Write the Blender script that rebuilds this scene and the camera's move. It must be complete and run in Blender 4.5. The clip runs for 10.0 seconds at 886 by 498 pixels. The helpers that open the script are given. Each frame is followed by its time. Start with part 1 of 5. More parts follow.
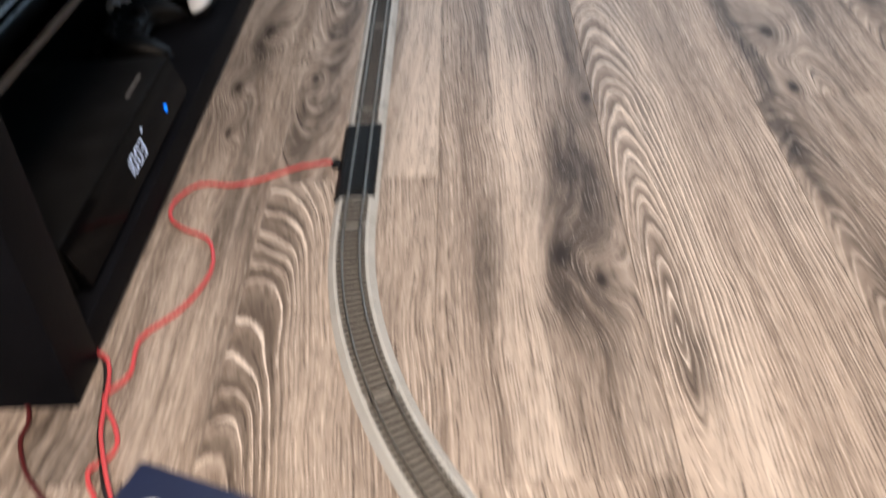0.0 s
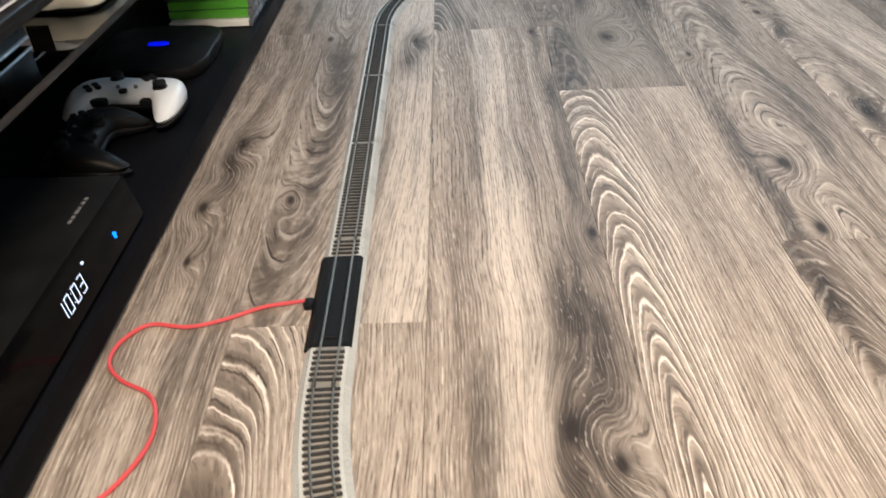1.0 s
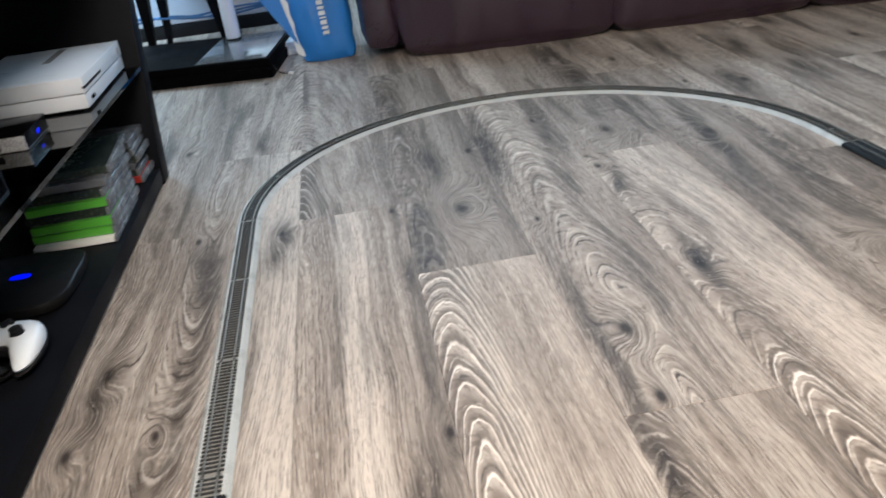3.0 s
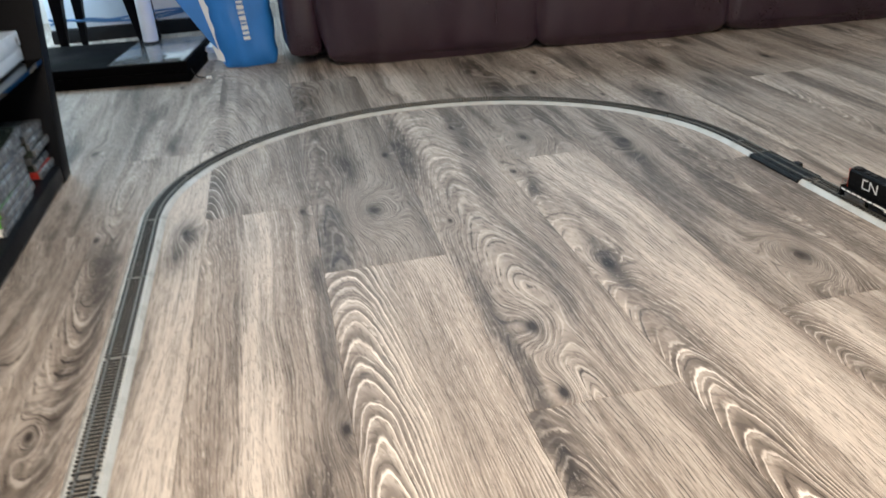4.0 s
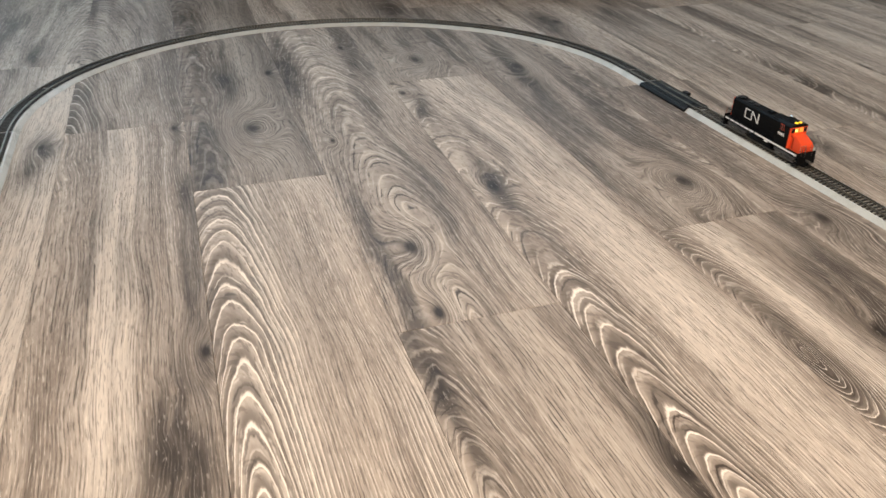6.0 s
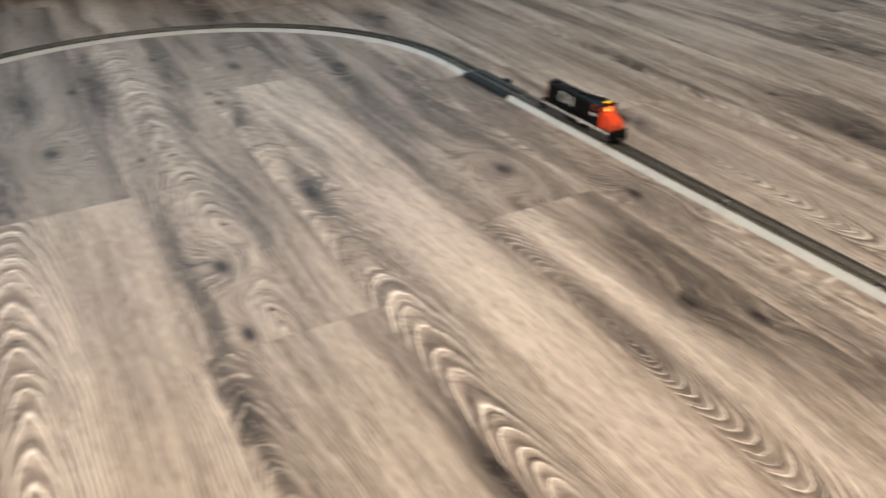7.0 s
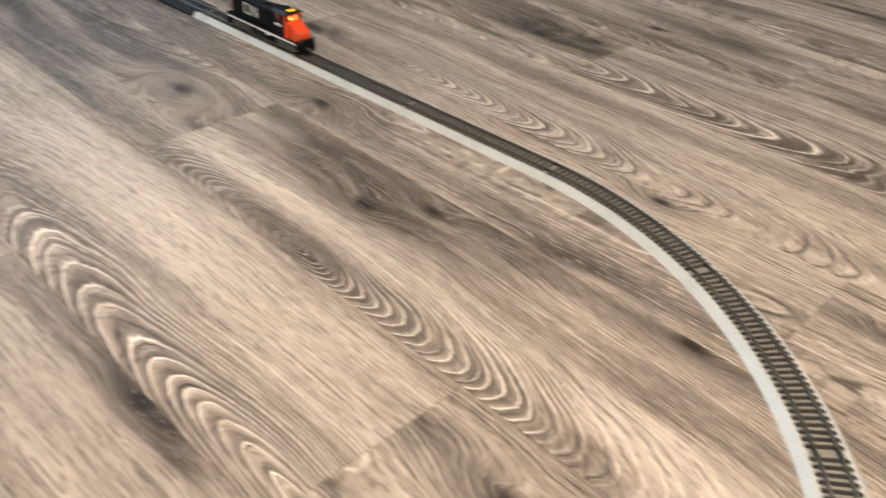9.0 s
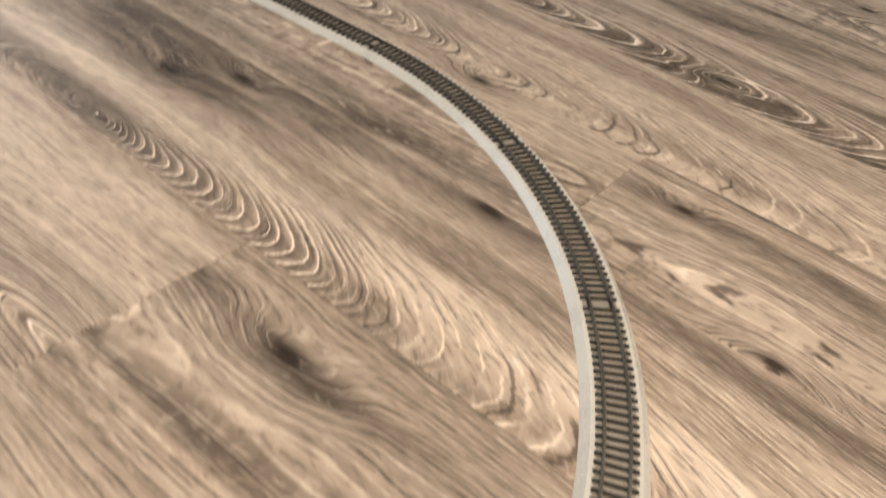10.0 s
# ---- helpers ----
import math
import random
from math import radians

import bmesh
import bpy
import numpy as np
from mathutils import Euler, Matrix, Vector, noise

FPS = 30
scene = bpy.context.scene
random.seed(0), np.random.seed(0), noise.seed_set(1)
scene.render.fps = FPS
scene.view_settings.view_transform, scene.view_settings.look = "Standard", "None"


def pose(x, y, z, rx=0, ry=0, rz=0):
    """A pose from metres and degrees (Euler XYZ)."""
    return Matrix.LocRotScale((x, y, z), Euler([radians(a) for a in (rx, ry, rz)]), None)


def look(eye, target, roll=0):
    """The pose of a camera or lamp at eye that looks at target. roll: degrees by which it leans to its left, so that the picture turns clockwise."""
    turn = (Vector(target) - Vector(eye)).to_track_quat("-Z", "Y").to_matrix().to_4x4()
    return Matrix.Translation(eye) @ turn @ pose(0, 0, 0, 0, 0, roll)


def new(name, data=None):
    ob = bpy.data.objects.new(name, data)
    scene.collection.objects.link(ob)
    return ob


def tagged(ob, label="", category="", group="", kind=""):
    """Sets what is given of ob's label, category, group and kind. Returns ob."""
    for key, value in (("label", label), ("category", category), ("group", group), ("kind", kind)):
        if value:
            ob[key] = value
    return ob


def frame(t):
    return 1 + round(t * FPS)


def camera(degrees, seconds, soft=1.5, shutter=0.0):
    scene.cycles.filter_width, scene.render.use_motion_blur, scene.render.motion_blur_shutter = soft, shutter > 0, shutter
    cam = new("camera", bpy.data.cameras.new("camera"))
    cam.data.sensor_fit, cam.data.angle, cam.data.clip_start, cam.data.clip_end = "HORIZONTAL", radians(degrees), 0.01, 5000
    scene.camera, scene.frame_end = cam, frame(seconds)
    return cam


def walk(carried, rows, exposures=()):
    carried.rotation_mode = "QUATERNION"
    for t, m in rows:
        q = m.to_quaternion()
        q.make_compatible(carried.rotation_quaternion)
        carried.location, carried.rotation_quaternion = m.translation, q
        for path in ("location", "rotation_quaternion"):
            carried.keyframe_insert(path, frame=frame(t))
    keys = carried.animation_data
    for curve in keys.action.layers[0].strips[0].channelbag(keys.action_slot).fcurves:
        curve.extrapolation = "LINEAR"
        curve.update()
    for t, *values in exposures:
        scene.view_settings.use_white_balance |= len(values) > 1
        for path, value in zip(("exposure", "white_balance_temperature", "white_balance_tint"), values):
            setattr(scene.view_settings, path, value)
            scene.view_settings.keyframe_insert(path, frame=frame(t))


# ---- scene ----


cam = camera(57.8, 10.0, soft=1.5, shutter=0.5)
PATH = [
    (0, (0.179, -0.642, 0.54), (0.004, 0.844, -0.787), -6.1),
    (0.1, (0.166, -0.615, 0.538), (-0.01, 0.911, -0.742), -6.1),
    (0.2, (0.156, -0.578, 0.559), (-0.008, 0.952, -0.719), -5.2),
    (0.3, (0.159, -0.547, 0.551), (-0.018, 1.015, -0.685), -5.5),
    (0.4, (0.156, -0.518, 0.555), (-0.014, 1.065, -0.655), -5.4),
    (0.5, (0.155, -0.487, 0.553), (-0.007, 1.113, -0.635), -4.8),
    (0.6, (0.153, -0.480, 0.559), (0.010, 1.137, -0.610), -4.1),
    (0.7, (0.147, -0.480, 0.562), (0.035, 1.149, -0.593), -3.5),
    (0.8, (0.146, -0.483, 0.555), (0.050, 1.155, -0.589), -2.9),
    (0.9, (0.150, -0.497, 0.535), (0.051, 1.141, -0.608), -2.8),
    (1, (0.157, -0.512, 0.51), (0.047, 1.12, -0.641), -3.0),
    (1.3, (0.177, -0.507, 0.518), (0.085, 1.108, -0.657), -3.3),
    (1.5, (0.183, -0.502, 0.516), (0.097, 1.11, -0.665), -4.2),
    (1.7, (0.186, -0.500, 0.522), (0.108, 1.119, -0.649), -5.0),
    (2, (0.189, -0.494, 0.552), (0.127, 1.158, -0.574), -5.7),
    (2.3, (0.204, -0.493, 0.587), (0.172, 1.203, -0.472), -6.5),
    (2.5, (0.221, -0.488, 0.605), (0.218, 1.235, -0.41), -6.9),
    (2.7, (0.237, -0.484, 0.621), (0.267, 1.261, -0.356), -7.3),
    (3.8, (0.288, -0.498, 0.596), (0.525, 1.288, -0.273), -5.0),
    (4, (0.291, -0.483, 0.569), (0.552, 1.289, -0.321), -4.1),
    (4.2, (0.302, -0.471, 0.555), (0.590, 1.287, -0.353), -3.1),
    (4.5, (0.307, -0.47, 0.538), (0.643, 1.262, -0.405), -1.9),
    (5, (0.322, -0.468, 0.529), (0.723, 1.228, -0.452), -0.9),
    (6.5, (0.341, -0.461, 0.516), (0.856, 1.166, -0.528), -0.8),
    (6.7, (0.363, -0.462, 0.527), (0.919, 1.147, -0.522), -1.5),
    (6.9, (0.402, -0.447, 0.521), (1.071, 1.123, -0.523), -0.9),
    (7, (0.42, -0.461, 0.513), (1.157, 1.084, -0.522), -0.9),
    (7.2, (0.460, -0.462, 0.492), (1.291, 1.019, -0.564), -0.4),
    (7.5, (0.468, -0.472, 0.488), (1.392, 0.931, -0.596), 0.5),
    (8, (0.476, -0.477, 0.49), (1.432, 0.884, -0.622), 0.7),
    (8.5, (0.496, -0.486, 0.483), (1.504, 0.824, -0.642), 1.1),
    (9, (0.536, -0.512, 0.466), (1.658, 0.672, -0.691), 2.5),
    (9.3, (0.568, -0.536, 0.447), (1.779, 0.534, -0.732), 4.2),
    (9.5, (0.582, -0.561, 0.433), (1.836, 0.433, -0.767), 5.6),
    (9.8, (0.583, -0.570, 0.428), (1.862, 0.340, -0.811), 8.4),
    (10, (0.572, -0.585, 0.417), (1.833, 0.31, -0.851), 10.2),
]
EXPOSURES = [
    (0.0, -0.34, 6380, 15), (0.6, 0.05, 6380, 10), (1.0, 0.06, 6500, 10), (1.5, 0.05, 6450, 10), (2.0, 0.04, 6300, 10), (2.5, 0.10, 5950, 9), (3.8, 0.14, 6100, 8), (4.0, 0.12, 6330, 8),
    (5.0, 0.06, 6450, 9), (6.5, -0.12, 6720, 10), (7.5, -0.12, 6640, 10), (8.5, -0.07, 6540, 10), (9.0, -0.09, 6590, 10), (9.5, -0.19, 6740, 11), (10.0, -0.32, 6960, 11),
]
walk(cam, [(t, look(eye, target, roll)) for t, eye, target, roll in PATH], EXPOSURES)

# ---------------------------------------------------------------- light
world = bpy.data.worlds.new("world")
scene.world = world
world.use_nodes = True
wn = world.node_tree
sky = wn.nodes.new("ShaderNodeTexSky")
sky.sky_type, sky.sun_disc = "NISHITA", False
sky.sun_elevation, sky.sun_rotation = radians(35), radians(150)
wn.links.new(sky.outputs[0], wn.nodes["Background"].inputs[0])
wn.nodes["Background"].inputs[1].default_value = 0.08


def area_lamp(name, at, to, sx, sy, power, colour):
    data = bpy.data.lights.new(name, "AREA")
    data.shape, data.size, data.size_y, data.energy, data.color = "RECTANGLE", sx, sy, power, colour
    ob = new(name, data)
    ob.matrix_world = look(at, to)
    return ob


# A warm hanging lamp over the near end of the room, unseen and added; daylight from the north window and two added,
# unseen ones.
area_lamp("unseen_lamp_light", (0.45, -0.95, 1.86), (0.45, -0.94, 0.0), 0.8, 0.8, 72, (1.0, 0.795, 0.590))
area_lamp("window_light", (1.225, 3.28, 1.55), (1.225, 1.2, 0.3), 2.2, 1.15, 54, (0.55, 0.79, 1.0))
# added cool light from the south, to brighten what lies on the stand
area_lamp("added_south_light", (-0.10, -2.04, 1.35), (-0.25, 1.0, 0.2), 1.1, 1.3, 11, (0.52, 0.76, 1.0))
# added light that brightens the wall and printer in the far corner
area_lamp("added_west_light", (-0.945, 2.75, 1.05), (0.1, 3.2, 0.6), 0.50, 1.40, 38, (0.60, 0.82, 1.0))



# ---------------------------------------------------------------- materials
class Nodes:
    """A small writer of node trees."""

    def __init__(self, name):
        self.mat = bpy.data.materials.new(name)
        self.mat.use_nodes = True
        self.tree = self.mat.node_tree
        self.bsdf = self.tree.nodes["Principled BSDF"]

    def put(self, kind, **sets):
        n = self.tree.nodes.new(kind)
        for key, value in sets.items():
            if key == "operation":
                n.operation = value
            elif key == "blend":
                n.data_type, n.blend_type = "RGBA", value
            elif key == "attribute":
                n.attribute_type, n.attribute_name = "OBJECT", value
        return n

    def wire(self, value, socket):
        if isinstance(value, bpy.types.NodeSocket):
            self.tree.links.new(value, socket)
        else:
            socket.default_value = value

    def math(self, op, a, b=0.0, c=0.0):
        n = self.put("ShaderNodeMath", operation=op)
        for k, v in enumerate((a, b, c)):
            self.wire(v, n.inputs[k])
        return n.outputs[0]

    def vec(self, op, a, b=(0, 0, 0)):
        n = self.put("ShaderNodeVectorMath", operation=op)
        self.wire(a, n.inputs[0])
        self.wire(b, n.inputs[1])
        return n.outputs[0]

    def split(self, v):
        n = self.put("ShaderNodeSeparateXYZ")
        self.wire(v, n.inputs[0])
        return n.outputs

    def join(self, x, y, z):
        n = self.put("ShaderNodeCombineXYZ")
        for k, v in enumerate((x, y, z)):
            self.wire(v, n.inputs[k])
        return n.outputs[0]

    def noise(self, where, scale=1.0, detail=3.0, rough=0.5, twist=0.0):
        n = self.put("ShaderNodeTexNoise")
        self.wire(where, n.inputs["Vector"])
        n.inputs["Scale"].default_value, n.inputs["Detail"].default_value = scale, detail
        n.inputs["Roughness"].default_value, n.inputs["Distortion"].default_value = rough, twist
        return n.outputs[0]

    def ramp(self, value, low, high, out_low=0.0, out_high=1.0):
        n = self.put("ShaderNodeMapRange")
        n.interpolation_type = "SMOOTHSTEP"
        for k, v in enumerate((value, low, high, out_low, out_high)):
            self.wire(v, n.inputs[k])
        return n.outputs[0]

    def mix(self, amount, a, b, blend="MIX"):
        n = self.put("ShaderNodeMix", blend=blend)
        self.wire(amount, n.inputs[0])
        self.wire(a if isinstance(a, bpy.types.NodeSocket) else (*a, 1), n.inputs[6])
        self.wire(b if isinstance(b, bpy.types.NodeSocket) else (*b, 1), n.inputs[7])
        return n.outputs[2]

    def coords(self):
        return self.put("ShaderNodeTexCoord").outputs["Object"]

    def bump(self, height, strength, distance):
        n = self.put("ShaderNodeBump")
        n.inputs["Strength"].default_value, n.inputs["Distance"].default_value = strength, distance
        self.wire(height, n.inputs["Height"])
        self.tree.links.new(n.outputs[0], self.bsdf.inputs["Normal"])


def surface(name, colour, rough=0.5, metal=0.0, vary=0.12, grain=60.0, bump=0.15, depth=0.0005, coat=0.0, spread=0.1, spec=0.5):
    """A plain surface with mottling, fine grain and wear."""
    m = Nodes(name)
    c = m.coords()
    big = m.noise(c, grain * 0.15, 4)
    fine = m.noise(c, grain * 6, 3, 0.6)
    both = m.math("ADD", m.math("MULTIPLY", big, 0.6), m.math("MULTIPLY", fine, 0.4))
    dark = tuple(v * (1 - vary) for v in colour)
    light = tuple(min(1, v * (1 + vary)) for v in colour)
    m.wire(m.mix(m.ramp(both, 0.3, 0.7), dark, light), m.bsdf.inputs["Base Color"])
    m.wire(m.ramp(both, 0.3, 0.7, max(0.03, rough - spread), min(1, rough + spread)), m.bsdf.inputs["Roughness"])
    m.bsdf.inputs["Metallic"].default_value = metal
    m.bsdf.inputs["Coat Weight"].default_value = coat
    m.bsdf.inputs["Specular IOR Level"].default_value = spec
    m.bump(fine, bump, depth)
    return m.mat


def glowing(name, colour, power):
    m = Nodes(name)
    m.bsdf.inputs["Base Color"].default_value = (*colour, 1)
    m.bsdf.inputs["Emission Color"].default_value = (*colour, 1)
    m.bsdf.inputs["Emission Strength"].default_value = power
    return m.mat


def glass(name, colour, rough=0.02):
    m = Nodes(name)
    m.bsdf.inputs["Base Color"].default_value = (*colour, 1)
    m.bsdf.inputs["Transmission Weight"].default_value = 1.0
    m.bsdf.inputs["Roughness"].default_value = rough
    m.bsdf.inputs["IOR"].default_value = 1.5
    return m.mat


def oak_print():
    """Grey limed oak laminate. Each plank carries its own heart line, knots, smoky patches and tone; all grain follows its rings."""
    m = Nodes("limed_oak_laminate")
    a, l, _ = m.split(m.coords())
    info = m.put("ShaderNodeObjectInfo").outputs["Random"]
    shift = m.math("MULTIPLY", info, 37.0)

    def times(x, y):
        return m.math("MULTIPLY", x, y)

    def plus(x, y):
        return m.math("ADD", x, y)

    def less(x, y):
        return m.math("SUBTRACT", x, y)

    def bell(x):
        return m.math("EXPONENT", times(x, -1.0))

    def grainy(x, kx, y, ky, offset, detail=3.0, rough=0.5, z=None, kz=0.0):
        third = plus(shift, offset) if z is None else plus(plus(shift, offset), times(z, kz))
        return m.noise(m.join(times(x, kx), times(y, ky), third), 1.0, detail, rough)

    def line(x, up0, up1, down0, down1):
        return times(m.ramp(x, up0, up1), m.ramp(x, down0, down1, 1.0, 0.0))

    def three(name):
        return m.split(m.put("ShaderNodeAttribute", attribute=name).outputs["Vector"])

    a0, d0, s0 = three("heart")
    reach = m.put("ShaderNodeAttribute", attribute="reach").outputs["Fac"]
    pitch, tint, busy = three("tone")
    wave = less(grainy(a, 7.0, l, 3.2, 0.0, 2), 0.5)
    wave2 = less(grainy(a, 24.0, l, 9.0, 9.0, 3), 0.5)
    swirl = less(grainy(a, 34.0, l, 13.0, 17.0, 1), 0.5)
    jitter = less(grainy(a, 240.0, l, 60.0, 0.0, 3, 0.6), 0.5)
    # the ring field: nested arches round the heart line, pushed aside by the knots
    da = plus(less(a, a0), times(wave, 0.026))
    up = plus(plus(times(s0, l), d0), times(wave, 0.020))
    field = m.math("SQRT", plus(times(da, da), times(up, up)))
    field = plus(field, times(wave2, 0.0032))
    heart, rim = 0.0, 0.0
    for name in ("knot_a", "knot_b", "knot_c", "knot_d"):
        ka, kl, ks = three(name)
        xa = m.math("DIVIDE", plus(less(a, ka), times(wave2, 0.012)), ks)
        xl = m.math("DIVIDE", plus(less(l, kl), times(wave2, 0.030)), times(ks, 2.1))
        q = plus(times(xa, xa), times(xl, xl))
        eye = m.ramp(ks, 0.020, 0.0215)
        field = plus(field, times(bell(times(q, plus(times(eye, 0.10), 0.34))), times(ks, plus(times(eye, 2.2), 1.8))))
        smear = bell(plus(times(times(xa, xa), 1.1), times(times(xl, xl), 0.13)))
        rim = plus(rim, times(bell(times(q, 0.40)), plus(times(eye, 1.1), 1.0)))
        heart = plus(heart, plus(bell(times(q, 4.0)), times(times(smear, 0.22), less(1.0, eye))))
    smoke = 0.0
    for name in ("smoke_a", "smoke_b", "smoke_c", "smoke_d"):
        ka, kl, ks = three(name)
        xa = m.math("DIVIDE", plus(less(a, ka), times(wave2, 0.045)), ks)
        xl = m.math("DIVIDE", plus(less(l, kl), times(wave2, 0.15)), times(ks, 4.2))
        smoke = plus(smoke, bell(plus(times(xa, xa), times(xl, xl))))
    smoke = m.math("MINIMUM", smoke, 1.0)
    field = plus(field, times(times(swirl, smoke), 0.018))
    # broad rings: a white limed line with a brown band behind it
    uneven = less(grainy(field, 70.0, l, 0.8, 4.0, 2, 0.5, da, 5.0), 0.5)
    rings = plus(m.math("DIVIDE", plus(field, times(jitter, 0.0011)), pitch), times(uneven, 2.1))
    tooth = m.math("FRACT", rings)
    each = grainy(m.math("FLOOR", rings), 0.73, l, 5.0, 6.0, 1, 0.5, da, 20.0)
    white = times(line(tooth, 0.0, 0.05, 0.09, 0.20), m.ramp(each, 0.32, 0.56, 0.2, 1.0))
    dark = times(m.ramp(tooth, 0.12, 0.26), m.ramp(tooth, 0.30, 1.0, 1.0, 0.0))
    near = times(bell(times(times(da, da), 330.0)), times(m.ramp(up, -0.012, 0.004), m.ramp(up, reach, plus(reach, 0.008), 1.0, 0.0)))
    patch = grainy(a, 12.0, l, 2.6, 3.0, 3)
    shown = times(times(busy, m.ramp(up, reach, plus(reach, 0.010), 1.0, 0.12)), m.math("MAXIMUM", times(near, m.ramp(patch, 0.25, 0.5, 0.5, 1.0)), times(m.ramp(patch, 0.46, 0.66), 0.4)))
    fade = m.ramp(grainy(a, 26.0, l, 8.0, 33.0, 2), 0.36, 0.62)
    shown = m.math("MINIMUM", plus(plus(shown, times(times(rim, 0.36), fade)), times(times(smoke, 0.22), fade)), 1.0)
    # fine limed lines and open pores, broken into dashes along the grain
    comb = plus(plus(times(field, 285.0), times(less(grainy(field, 55.0, l, 1.6, 21.0, 2), 0.5), 4.0)), times(jitter, 0.40))
    hair, count = m.math("FRACT", comb), m.math("FLOOR", comb)
    lime = times(line(hair, 0.0, 0.10, 0.14, 0.30), m.ramp(grainy(count, 0.73, l, 40.0, 2.0, 2, 0.6), 0.42, 0.62))
    pore = times(line(hair, 0.50, 0.60, 0.66, 0.80), m.ramp(grainy(count, 0.91, l, 20.0, 7.0, 1, 0.6), 0.48, 0.58))
    sheen = grainy(a, 10.0, l, 2.0, 31.0, 2)
    streak = grainy(field, 130.0, l, 2.4, 12.0, 4, 0.6, da, 12.0)
    speck = grainy(plus(field, times(a, 0.3)), 560.0, l, 48.0, 14.0, 2, 0.6)
    band = grainy(field, 24.0, l, 1.0, 5.0, 3, 0.5, da, 20.0)
    cloud = grainy(plus(a, times(wave, 0.05)), 20.0, l, 2.2, 1.0, 3, 0.5)
    base = m.mix(m.ramp(band, 0.30, 0.62), (0.285, 0.232, 0.190), (0.415, 0.348, 0.290))
    calm = m.ramp(busy, 0.9, 1.8, 1.0, 0.22)
    base = m.mix(times(times(m.ramp(cloud, 0.52, 0.66), 0.60), calm), base, (0.092, 0.075, 0.062))
    base = m.mix(times(m.ramp(cloud, 0.46, 0.32), 0.55), base, (0.500, 0.432, 0.370))
    base = m.mix(times(m.ramp(streak, 0.52, 0.68), 0.42), base, (0.560, 0.490, 0.425))
    base = m.mix(times(times(m.ramp(streak, 0.47, 0.33), 0.46), calm), base, (0.140, 0.110, 0.088))
    for name in ("stripe_a", "stripe_b"):
        sa, sw, st = three(name)
        x = m.math("DIVIDE", plus(less(a, sa), times(wave, 0.030)), sw)
        soft = times(bell(m.math("POWER", m.math("ABSOLUTE", x), 4.0)), m.ramp(streak, 0.35, 0.60, 0.55, 1.0))
        base = m.mix(times(soft, m.math("MAXIMUM", st, 0.0)), base, (0.640, 0.565, 0.490))
        base = m.mix(times(soft, m.math("MAXIMUM", times(st, -1.0), 0.0)), base, (0.125, 0.102, 0.085))
    base = m.mix(times(m.ramp(speck, 0.54, 0.64), 0.34), base, (0.095, 0.074, 0.058))
    base = m.mix(times(m.ramp(speck, 0.45, 0.36), 0.17), base, (0.640, 0.570, 0.500))
    blotch = m.ramp(grainy(field, 60.0, l, 7.0, 4.0, 4, 0.6), 0.30, 0.60, 0.25, 1.0)
    base = m.mix(times(times(smoke, blotch), 0.88), base, (0.070, 0.054, 0.044))
    base = m.mix(times(times(dark, shown), 0.58), base, (0.120, 0.092, 0.072))
    base = m.mix(times(pore, m.ramp(sheen, 0.35, 0.62, 0.85, 0.52)), base, (0.074, 0.055, 0.043))
    pale = times(m.ramp(sheen, 0.35, 0.62, 0.28, 0.62), m.ramp(cloud, 0.50, 0.68, 1.0, 0.45))
    base = m.mix(times(lime, times(pale, less(1.0, times(smoke, 0.6)))), base, (0.680, 0.605, 0.530))
    base = m.mix(times(times(white, shown), 0.70), base, (0.770, 0.700, 0.630))
    base = m.mix(m.math("MINIMUM", times(heart, 0.85), 0.90), base, (0.050, 0.036, 0.028))
    chips = times(m.ramp(grainy(a, 330.0, l, 70.0, 12.0, 3, 0.6), 0.60, 0.68), m.math("MINIMUM", times(times(smoke, smoke), 0.4), 0.30))
    base = m.mix(chips, base, (0.66, 0.60, 0.54))
    hsv = m.put("ShaderNodeHueSaturation")
    m.wire(times(tint, 1.41), hsv.inputs["Value"])
    hsv.inputs["Saturation"].default_value = 0.71
    deep = m.put("ShaderNodeGamma")
    m.wire(base, deep.inputs[0])
    deep.inputs[1].default_value = 1.44
    m.wire(deep.outputs[0], hsv.inputs["Color"])
    m.wire(hsv.outputs[0], m.bsdf.inputs["Base Color"])
    relief = plus(times(streak, 0.4), less(times(lime, 0.3), times(pore, 0.6)))
    m.wire(m.ramp(relief, -0.2, 0.5, 0.40, 0.56), m.bsdf.inputs["Roughness"])
    m.bsdf.inputs["Specular IOR Level"].default_value = 0.17
    m.bump(relief, 0.22, 0.0004)
    return m.mat


OAK = oak_print()
SUBFLOOR = surface("dark_underlay", (0.03, 0.026, 0.022), 0.9)
PAINT = surface("warm_white_wall_paint", (0.62, 0.60, 0.565), 0.75, vary=0.03, grain=20)
CEILING = surface("white_ceiling_paint", (0.80, 0.79, 0.77), 0.85, vary=0.02, grain=20)
TRIM = surface("white_gloss_trim", (0.78, 0.77, 0.75), 0.4, vary=0.03)
BED = surface("grey_roadbed_plastic", (0.47, 0.485, 0.475), 0.30, vary=0.06, grain=120, bump=0.1)
BALLAST = surface("brown_grey_tie_web", (0.235, 0.225, 0.205), 0.6, vary=0.15, grain=300, bump=0.3)
TIE = surface("dark_brown_tie_plastic", (0.017, 0.015, 0.013), 0.6, vary=0.2, grain=300, bump=0.3)
RAIL = surface("nickel_silver_rail", (0.26, 0.235, 0.20), 0.44, 1.0, 0.1, 200, 0.05)
BLACK_PLASTIC = surface("black_plastic", (0.007, 0.007, 0.0075), 0.46, vary=0.2, grain=150, spec=0.16)
